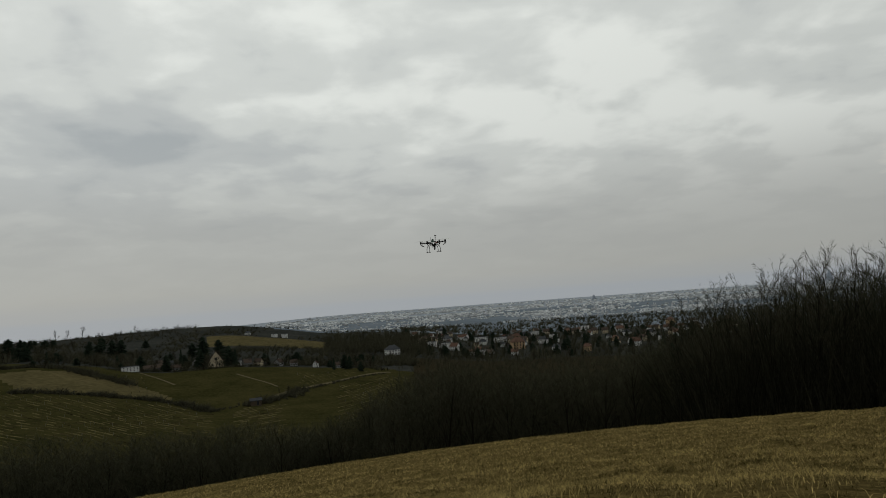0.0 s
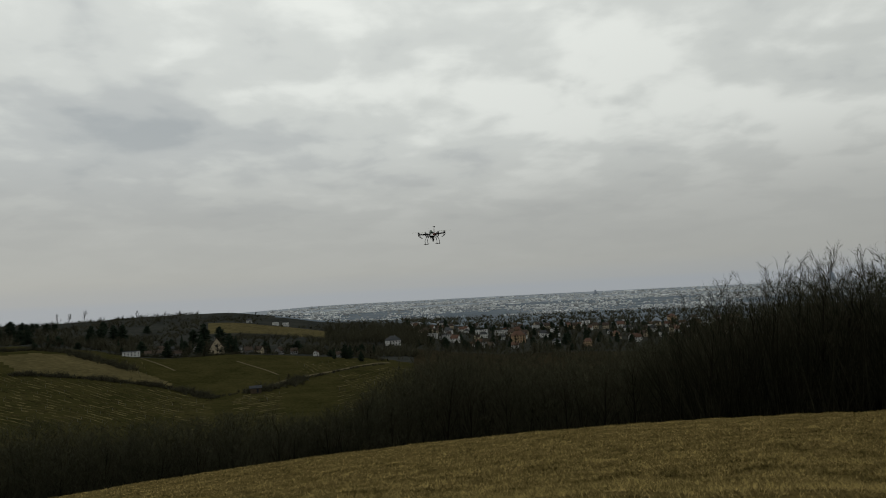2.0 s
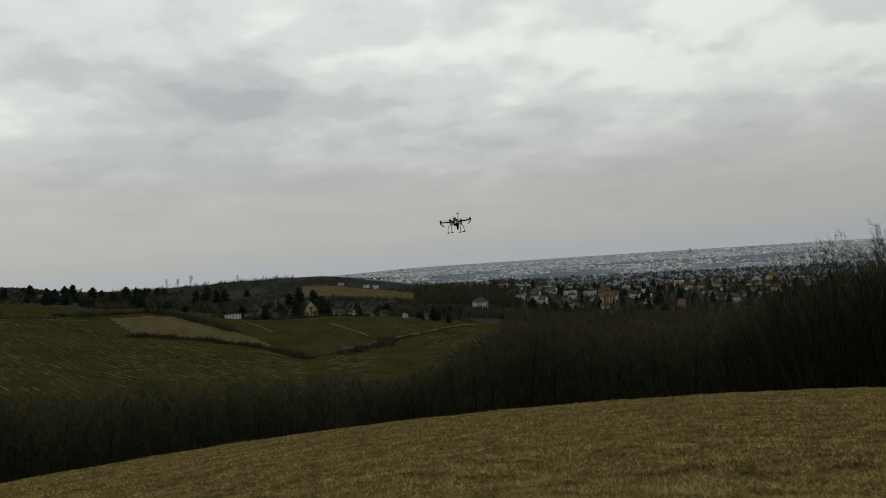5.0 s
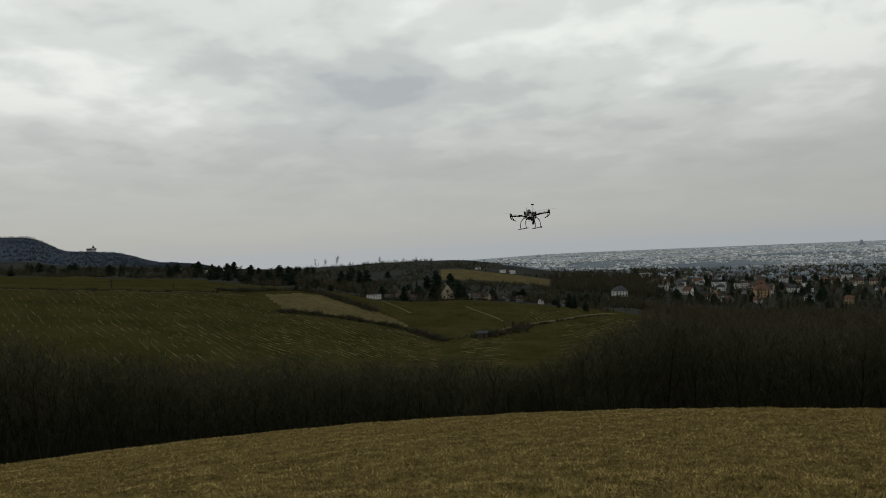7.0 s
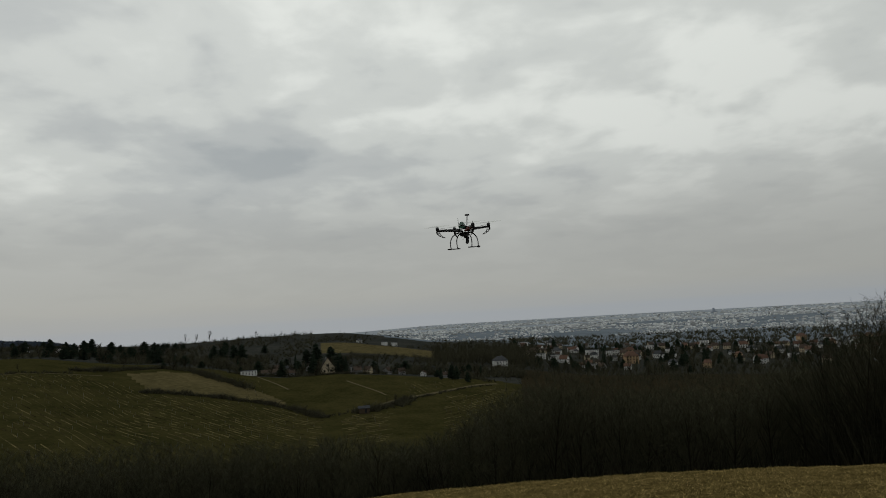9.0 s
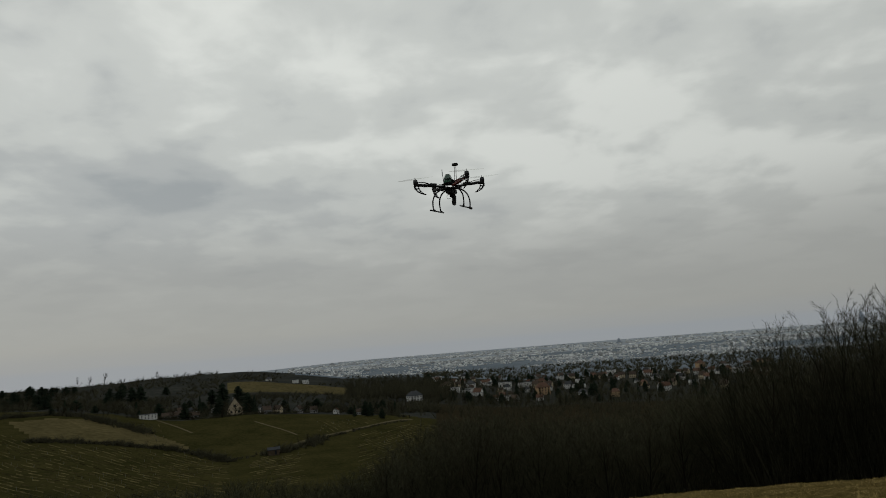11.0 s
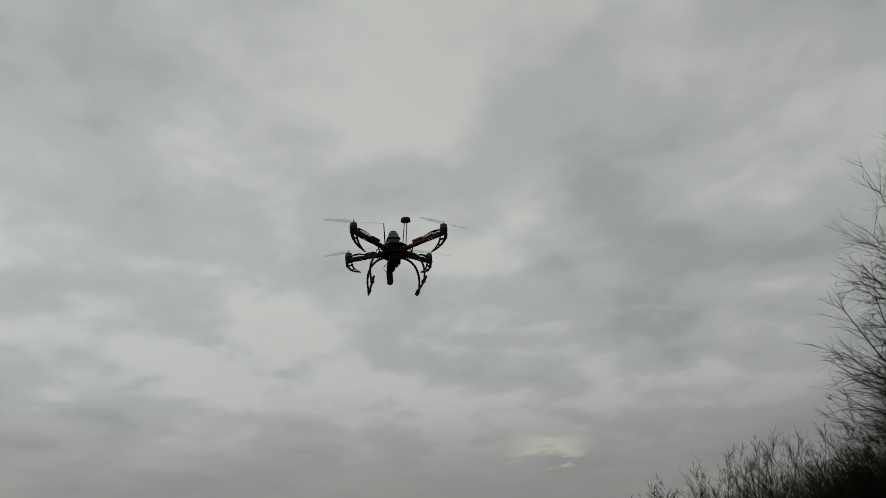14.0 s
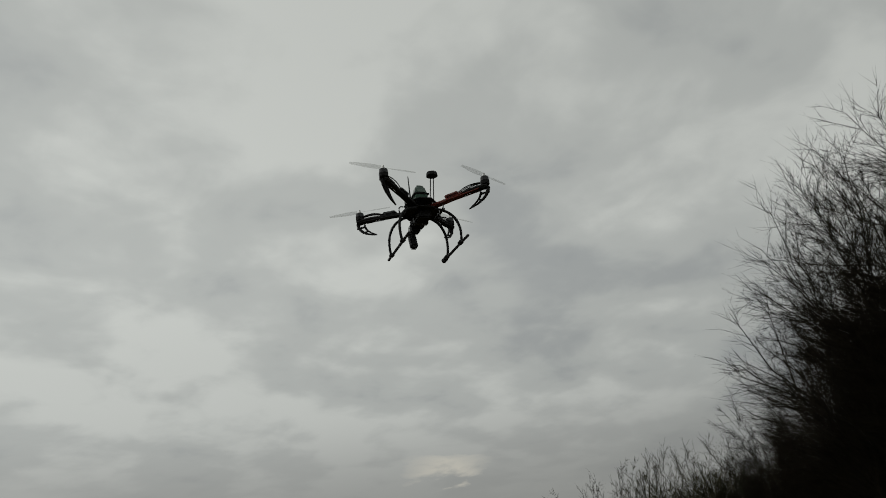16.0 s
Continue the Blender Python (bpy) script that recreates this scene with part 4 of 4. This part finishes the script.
def build_hedges():
    rng = np.random.default_rng(51)
    lines = (
        ("hedge", ((33.5, 372), (30.4, 366), (28.6, 365), (26.2, 360), (23.9, 357), (22, 345), (20.5, 330), (19.6, 322)), 0.22, 1.6, 2.7),
        ("hedge", ((19.6, 326), (17.1, 337), (15.7, 343)), 0.6, 1.0, 1.6),
        ("hedge", ((17.2, 336), (16.2, 338), (15.2, 346), (13.6, 356), (12.6, 372)), 0.2, 2.4, 3.2),
        ("hedge", ((12.6, 374), (9.4, 402), (6.0, 424)), 0.8, 1.0, 1.5),
        ("hedge", ((31.5, 470), (30.3, 458), (28.5, 430), (26.6, 409), (25.8, 400)), 0.22, 2.4, 3.4),
        ("hedge", ((38, 432), (35.4, 446), (32.2, 480)), 0.22, 1.8, 3.0),
        ("hedge", ((62, 440), (52, 397), (44, 389), (38, 420)), 0.6, 1.6, 1.5),
        ("hedge", ((27, 460), (22, 472), (19, 462), (15, 486), (11.7, 520), (9, 500), (6, 440)), 0.4, 1.8, 2.6))
    for i, (name, pts, step, wide, h) in enumerate(lines):
        x, y = along(pts, step, rng, wide)
        swell = 0.55 + 0.45 * np.sin(x * 0.31 + 2 * i) * np.sin(y * 0.23 + i) + 0.25 * np.sin(x * 0.9 - y * 0.7)
        hh = np.clip(h * rng.uniform(0.5, 1.3, len(x)) * (0.3 + swell), 0.4, 5)
        scatter_spikes(name, "ragged dark hedge of leafless shrubs between the vineyards", "hedge", x, y, hh, np.full(len(x), 0.13), M_TWIG, 60 + i, 0.55, 9)
    # scrub and small woods that cover the far slopes
    n = 10500
    az, r = rng.uniform(3, 66, n), 475 + 540 * rng.random(n) ** 1.5
    keep = ~((az > 8.8) & (az < 20.2) & (r > 690) & (r < 818)) & ~((r < np.interp(az, (3, 10, 26, 33, 44, 52, 66), (450, 500, 470, 550, 530, 650, 760)))) & (np.sin(az * 0.8 + r * 0.021) + np.sin(az * 0.31 - r * 0.013) + rng.normal(0, 0.5, n) > -0.15)
    az, r = np.radians(az[keep]), r[keep]
    scatter_spikes("scrub", "dark leafless scrub and small woods on the far slope", "scrub", -r * np.sin(az), r * np.cos(az), rng.uniform(2.0, 6.5, len(r)), np.full(len(r), 0.22), M_TWIG, 71, 0.5, 9)
    n = 420
    az, r = np.radians(rng.uniform(1.5, 10.5, n)), rng.uniform(600, 850, n)
    scatter_spikes("knoll_wood", "dark leafless wood on the knoll beside the ridge field", "wood", -r * np.sin(az), r * np.cos(az), rng.uniform(6, 13, n), np.full(n, 0.2), M_TWIG, 75, 0.3, 26)
    n = 300
    az, r = np.radians(rng.uniform(-26, 5, n)), rng.uniform(560, 980, n)
    scatter_spikes("town_wood", "bare trees standing between the town houses", "wood", -r * np.sin(az), r * np.cos(az), rng.uniform(7, 12, n), np.full(n, 0.2), M_TWIG, 76, 0.3, 26)
    n = 6500
    r = rng.uniform(150, 600, n)
    az = np.radians(rng.uniform(-62, 1, n) + np.interp(r, (150, 260, 420, 600), (8.5, 7, 4, 3)) * rng.random(n))
    scatter_spikes("lower_wood", "leafless wood filling the dip before the town", "wood", -r * np.sin(az), r * np.cos(az), rng.uniform(3.5, 9, n), np.full(n, 0.11), M_TWIG, 72, 0.38, 7)
    n = 3600
    az, r = np.radians(rng.uniform(-62, 4, n)), rng.uniform(560, 1000, n)
    scatter_spikes("garden_scrub", "dark garden shrubs and bare trees between the town houses", "scrub", -r * np.sin(az), r * np.cos(az), rng.uniform(2.0, 6.0, n), np.full(n, 0.2), M_TWIG, 74, 0.5, 5)
    n = 2600
    az, r = np.radians(rng.uniform(-62, 4, n)), rng.uniform(980, 1390, n)
    scatter_spikes("river_wood", "dark belt of woods along the edge of the plain", "wood", -r * np.sin(az), r * np.cos(az), rng.uniform(4, 10, n), np.full(n, 0.5), M_TWIG, 73, 0.5, 6)


build_hedges()

M_POST = material("pale_vine_posts", (0.09, 0.085, 0.07), (0.17, 0.16, 0.14), 2.0, 0.9, 0.2, vary=0.3)
M_ROWGRASS = material("dry_row_grass", (0.034, 0.031, 0.012), (0.108, 0.090, 0.043), 0.09, 0.95, 0.3, vary=0.55)
M_TRACK = material("pale_farm_track", (0.060, 0.052, 0.028), (0.115, 0.098, 0.060), 0.4, 0.95, 0.3)


def vine_rows(label, a0, a1, r0, r1, heading, gap, seed, inside):
    """Rows of posts over strips of dry grass, laid over the slope at one heading."""
    rng = np.random.default_rng(seed)
    c = np.array(at((a0 + a1) / 2, (r0 + r1) / 2)[:2])
    u = np.array([math.sin(radians(heading)), math.cos(radians(heading))])
    w = np.array([u[1], -u[0]])
    span = 260
    segs_v, segs_f, posts = [], [], []
    base = 0
    for k in np.arange(-span, span, gap):
        t = np.arange(-span, span, 5.0) + rng.uniform(0, 5)
        p = c + w * (k + rng.normal(0, 0.15)) + u * t[:, None]
        r = np.hypot(p[:, 0], p[:, 1])
        az = np.degrees(np.arctan2(-p[:, 0], p[:, 1]))
        ok = inside(az, r)
        z = ground_z(p[:, 0], p[:, 1])
        for i in np.nonzero(ok[:-1] & ok[1:])[0]:
            if rng.random() < 0.28:
                continue
            hw, hh = rng.uniform(0.12, 0.32), rng.uniform(0.10, 0.35)
            for q, zz in ((p[i], z[i]), (p[i + 1], z[i + 1])):
                segs_v += [(q[0] - w[0] * hw, q[1] - w[1] * hw, zz - 0.05), (q[0], q[1], zz + hh), (q[0] + w[0] * hw, q[1] + w[1] * hw, zz - 0.05)]
            segs_f += [(base, base + 3, base + 4, base + 1), (base + 1, base + 4, base + 5, base + 2)]
            base += 6
            if rng.random() < 0.3:
                posts.append((p[i][0], p[i][1], z[i] - 0.1, p[i][0] + rng.normal(0, 0.05), p[i][1], z[i] + rng.uniform(1.0, 1.5), 0.06, 0.05))
    v, f = tubes(posts, 3)
    faces = segs_f + [tuple(q) for q in (f + base).tolist()]
    idx = [0] * len(segs_f) + [1] * len(f)
    me = mesh_from("vine_rows", np.concatenate([np.array(segs_v), v]), faces, [M_ROWGRASS, M_POST], idx)
    tagged(new("vine_rows", me), label, "vineyard", kind="stuff")


vine_rows("bare winter vine rows on the broad green slope", 24, 62, 170, 330, 122, 3.2, 81, lambda a, r: (a > 19.5) & (a < 64) & (r > 165) & (r < np.interp(a, HEDGE_A, HEDGE_R) - 6))
vine_rows("vine rows below the farm track", 4, 19, 190, 350, 28, 3.4, 82, lambda a, r: (a > 3) & (a < 18.5) & (r > 190) & (r < np.interp(a, HEDGE_A, HEDGE_R) - 10) & ((a < 10) | (a > 14)))
vine_rows("vine rows on the slope below the houses", 6, 27, 350, 440, 152, 3.8, 83, lambda a, r: (a > 6) & (a < 26) & (r > np.interp(a, HEDGE_A, HEDGE_R) + 12) & (r < 438) & ((a < 13) | (a > 24.5)))
vine_rows("vine rows on the ridge field", 9, 19, 660, 785, 10, 7, 84, lambda a, r: (a > 8.8) & (a < 19.3) & (r > 705) & (r < 812))


def track(name, label, pts, wide, lift=0.12):
    p = []
    for (a0, r0), (a1, r1) in zip(pts, pts[1:]):
        for k in range(12):
            t = k / 12
            p.append(at(a0 + (a1 - a0) * t, r0 + (r1 - r0) * t))
    p = np.array(p)
    d = np.gradient(p[:, :2], axis=0)
    d /= np.linalg.norm(d, axis=1)[:, None]
    nrm = np.stack([-d[:, 1], d[:, 0]], 1) * wide / 2
    rows_ = []
    for s in (-1, -0.9, 0.9, 1):
        q = p[:, :2] + nrm * s
        rows_.append(np.column_stack([q, ground_z(q[:, 0], q[:, 1]) + (lift if abs(s) < 1 else -0.1)]))
    v = np.concatenate(rows_)
    n = len(p)
    f = [(s * n + i, s * n + i + 1, (s + 1) * n + i + 1, (s + 1) * n + i) for s in range(3) for i in range(n - 1)]
    tagged(new(name, mesh_from(name, v, f, [M_TRACK])), label, "track", kind="structure")


track("track_1", "pale farm track running beside the hedge", ((15.6, 349), (14.2, 364), (12.2, 382), (9.4, 406), (6.4, 428), (5.2, 435)), 3.0)
track("track_2", "pale grassy track across the vineyard", ((25.1, 452), (23.8, 430), (22.4, 406)), 1.5)
track("track_3", "pale grassy track across the vineyard", ((17.8, 428), (16.1, 402), (14.5, 379)), 1.3)
track("track_4", "narrow dry terrace edge above the broad slope", ((62, 436), (52, 392), (44, 384), (38, 414), (36, 424)), 1.0)


def build_field_hut():
    root = new("field_hut")
    tagged(root, "small dark timber hut beside the vineyard hedge", "hut")
    part("wall", gabled_wall(5, 3.5, 2.2, 0.8), M_TIMBER, root)
    part("roof", gable_roof(5, 3.5, 2.2, 0.8, 0.4), M_ROOFS[2], root)
    part("door", box(0.9, 0.1, 1.8, (0.8, -1.78, 0.9)), M_WINDOW, root)
    x, y, z = at(16.5, 333)
    root.matrix_world = Matrix.Translation((x, y, z + 0.3)) @ Matrix.Rotation(radians(20), 4, "Z")


build_field_hut()


# ---------------- the far hill with its buildings ----------------
def build_hill():
    rng = np.random.default_rng(91)
    n = 12000
    az, r = np.radians(rng.uniform(38, 76, n)), rng.uniform(1250, 2720, n)
    h = rng.uniform(2, 4.5, n)
    x, y = -r * np.sin(az), r * np.cos(az)
    # the trees take the same haze-blue colour as the hill ground
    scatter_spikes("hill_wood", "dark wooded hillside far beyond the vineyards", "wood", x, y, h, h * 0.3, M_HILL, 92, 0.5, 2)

    def hall(name, label, az, r, w, d, hh, roof_rise, tower=0.0):
        root = new(name)
        tagged(root, label, "building")
        part("wall", gabled_wall(w, d, hh, roof_rise), M_WALLS[0], root)
        part("roof", gable_roof(w, d, hh, roof_rise, 0.6), M_ROOFS[2], root)
        for k in range(int(w / 9)):
            part("window", box(2.0, 0.3, hh * 0.25, (-w / 2 + 4.5 + 9 * k, -d / 2 - 0.1, hh * 0.55)), M_WINDOW, root)
        if tower:
            t = part("tower", box(9, 9, tower, (w * 0.2, 0, tower / 2), 0.2), M_WALLS[0], root)
            part("spire", rod((w * 0.2, 0, tower), (w * 0.2, 0, tower + 11), 5.0, 0.3, 8), M_ROOFS[2], t)
        x, y, z = at(az, r)
        root.matrix_world = Matrix.Translation((x, y, z - 4)) @ Matrix.Rotation(radians(az), 4, "Z")

    hall("hilltop_monastery", "white hilltop monastery with a spired tower", 57.3, 2650, 60, 22, 12, 8, 26)
    hall("long_hall", "long white building with rows of windows on the hill", 59.8, 2640, 90, 20, 9, 3)
    hall("long_hall", "long white building with rows of windows on the hill", 54.7, 2640, 120, 20, 10, 3)
    hall("hill_church", "small white church on the hill shoulder", 47.2, 2660, 30, 14, 10, 6, 17)


build_hill()

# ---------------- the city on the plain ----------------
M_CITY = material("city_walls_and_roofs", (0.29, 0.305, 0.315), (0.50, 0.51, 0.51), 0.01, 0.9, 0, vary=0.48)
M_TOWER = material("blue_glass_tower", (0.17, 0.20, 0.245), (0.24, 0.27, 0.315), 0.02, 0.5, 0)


def build_city():
    rng = np.random.default_rng(101)
    n = 24000
    az = rng.uniform(-66, 15, n)
    r = np.exp(rng.uniform(math.log(1380), math.log(4600), n))
    dens = np.sin(az * 0.55 + r * 0.004) + np.sin(az * 0.21 - r * 0.0061 + 2) + 0.8 * np.sin(r * 0.011 + az * 0.05)
    keep = (dens + rng.normal(0, 0.7, n) > -0.2) & ((r < 3500) | (rng.random(n) < 0.45))
    az, r = np.radians(az[keep]), r[keep]
    n = len(r)
    x, y = -r * np.sin(az), r * np.cos(az)
    z = ground_z(x, y)
    near_ = np.clip(r / 3000, 0.45, 1.2)
    w, d, h = rng.uniform(3, 11, n) * near_ * (1 + (rng.random(n) < 0.10) * rng.uniform(0.5, 3, n)), rng.uniform(4, 8, n) * near_, rng.uniform(1.2, 3.2, n) * near_ + (rng.random(n) < 0.02) * rng.uniform(2, 6, n)
    turn = az + rng.normal(0, 0.35, n)
    rise = np.where(rng.random(n) < 0.6, rng.uniform(1.0, 2.5, n), 0.3)
    c, s = np.cos(turn), np.sin(turn)
    vs = []
    for lx, ly, lz in ((-1, -1, 0), (1, -1, 0), (1, 1, 0), (-1, 1, 0), (-1, -1, 1), (1, -1, 1), (1, 1, 1), (-1, 1, 1), (-1, 0, 2), (1, 0, 2)):
        px, py = lx * w / 2, ly * d / 2
        vs.append(np.stack([x + px * c - py * s, y + px * s + py * c, z - 2 + (h + 2) * min(lz, 1) + (rise if lz == 2 else 0)], 1))
    v = np.stack(vs, 1).reshape(-1, 3)
    faces = []
    for i in range(n):
        b = 10 * i
        faces += [(b, b + 1, b + 5, b + 4), (b + 2, b + 3, b + 7, b + 6), (b + 1, b + 2, b + 6, b + 9, b + 5), (b + 3, b, b + 4, b + 8, b + 7), (b + 4, b + 5, b + 9, b + 8), (b + 6, b + 7, b + 8, b + 9)]
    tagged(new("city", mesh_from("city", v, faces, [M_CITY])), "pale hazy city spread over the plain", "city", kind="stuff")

    def tower(name, label, az, r, w, top, taper):
        x, y, z = at(az, r)
        root = new(name)
        tagged(root, label, "tower")
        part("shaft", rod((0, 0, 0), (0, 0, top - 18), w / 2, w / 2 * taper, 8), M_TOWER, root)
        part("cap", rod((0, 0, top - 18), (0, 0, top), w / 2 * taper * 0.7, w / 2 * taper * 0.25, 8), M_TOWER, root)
        root.matrix_world = Matrix.Translation((x, y, z))

    tower("skyscraper", "tall blue glass skyscraper rising above the plain", -29.9, 4400, 50, 66, 0.5)
    tower("high_rise", "slim grey high-rise on the plain", -12.5, 3600, 34, 24, 0.95)
    tower("chimney_stack", "tall industrial chimney on the plain", -9.6, 2900, 4, 26, 0.8)


build_city()


# ---------------- the dry meadow ----------------
def build_grass():
    """Matted blades: bent ones close to the walk, plain slivers farther down the slope."""
    rng = np.random.default_rng(111)

    def strew(n, r):
        far = np.arange(n) % 11 == 0
        az = np.radians(np.where(far, rng.uniform(-180, 180, n), rng.uniform(-48, 66, n)))
        x, y = -0.8 - r * np.sin(az), -0.5 + r * np.cos(az)
        # tufts: blades gather round scattered clump centres
        cell = 0.16 + r * 0.006
        ix, iy = np.floor(x / cell), np.floor(y / cell)
        gx = (ix + np.modf(np.abs(np.sin(ix * 12.9898 + iy * 78.233) * 43758.5453))[0]) * cell
        gy = (iy + np.modf(np.abs(np.sin(ix * 39.346 + iy * 11.135) * 24634.6345))[0]) * cell
        pull = rng.uniform(-0.3, 0.75, n)
        x, y = x + (gx - x) * pull, y + (gy - y) * pull
        return x, y, ground_z(x, y), rng.uniform(0, 2 * math.pi, n)

    n1 = 40000
    r = 0.3 + 20 * np.sqrt(rng.random(n1))
    x, y, z, th = strew(n1, r)
    ln = rng.uniform(0.06, 0.17, n1) * (1 + (rng.random(n1) < 0.012) * rng.uniform(0.5, 1.5, n1))
    wd = (0.003 + r * 0.0003) * rng.uniform(0.6, 1.4, n1)
    lean = rng.uniform(1.1, 1.85, n1)
    dx_, dy_ = np.cos(th), np.sin(th)
    px, py = -dy_ * wd, dx_ * wd
    mid = np.stack([x + dx_ * ln * 0.5 * np.sin(lean * 0.6), y + dy_ * ln * 0.5 * np.sin(lean * 0.6), z + ln * 0.5 * np.cos(lean * 0.6)], 1)
    tip = mid + np.stack([dx_ * ln * 0.5 * np.sin(lean), dy_ * ln * 0.5 * np.sin(lean), ln * 0.5 * np.cos(lean)], 1)
    off = np.stack([px, py, np.zeros(n1)], 1)
    foot = np.stack([x, y, z - 0.02], 1)
    v1 = np.stack([foot - off, foot + off, mid + off * 0.7, mid - off * 0.7, tip], 1).reshape(-1, 3)
    b1 = np.arange(n1)[:, None] * 5
    loops1 = np.concatenate([b1, b1 + 1, b1 + 2, b1 + 3, b1 + 3, b1 + 2, b1 + 4], 1).reshape(-1)
    start1 = np.stack([np.arange(n1) * 7, np.arange(n1) * 7 + 4], 1).reshape(-1)

    n2 = 460000
    r = np.exp(rng.uniform(math.log(9), math.log(84), n2))
    x, y, z, th = strew(n2, r)
    ln = rng.uniform(0.06, 0.20, n2) * (1 + (rng.random(n2) < 0.012) * rng.uniform(0.4, 1.3, n2))
    wd = (0.003 + r * 0.00040) * rng.uniform(0.6, 1.5, n2)
    lean = rng.uniform(0.75, 1.45, n2)
    dx_, dy_ = np.cos(th), np.sin(th)
    off = np.stack([-dy_ * wd, dx_ * wd, np.zeros(n2)], 1)
    foot = np.stack([x, y, z - 0.01], 1)
    tip = foot + np.stack([dx_ * ln * np.sin(lean), dy_ * ln * np.sin(lean), ln * np.cos(lean)], 1)
    v2 = np.stack([foot - off, foot + off, tip], 1).reshape(-1, 3)
    loops2 = np.arange(3 * n2) + len(v1)
    start2 = np.arange(n2) * 3 + len(loops1)

    me = bpy.data.meshes.new("meadow_grass")
    me.vertices.add(len(v1) + len(v2))
    me.vertices.foreach_set("co", np.concatenate([v1, v2]).reshape(-1))
    me.loops.add(len(loops1) + len(loops2))
    me.loops.foreach_set("vertex_index", np.concatenate([loops1, loops2]).astype(np.int32))
    me.polygons.add(2 * n1 + n2)
    me.polygons.foreach_set("loop_start", np.concatenate([start1, start2]).astype(np.int32))
    me.materials.append(M_BLADE)
    me.update(calc_edges=True)
    me.validate()
    tagged(new("meadow_grass", me), "matted straw-coloured winter grass on the hillside", "grass", kind="stuff")


build_grass()
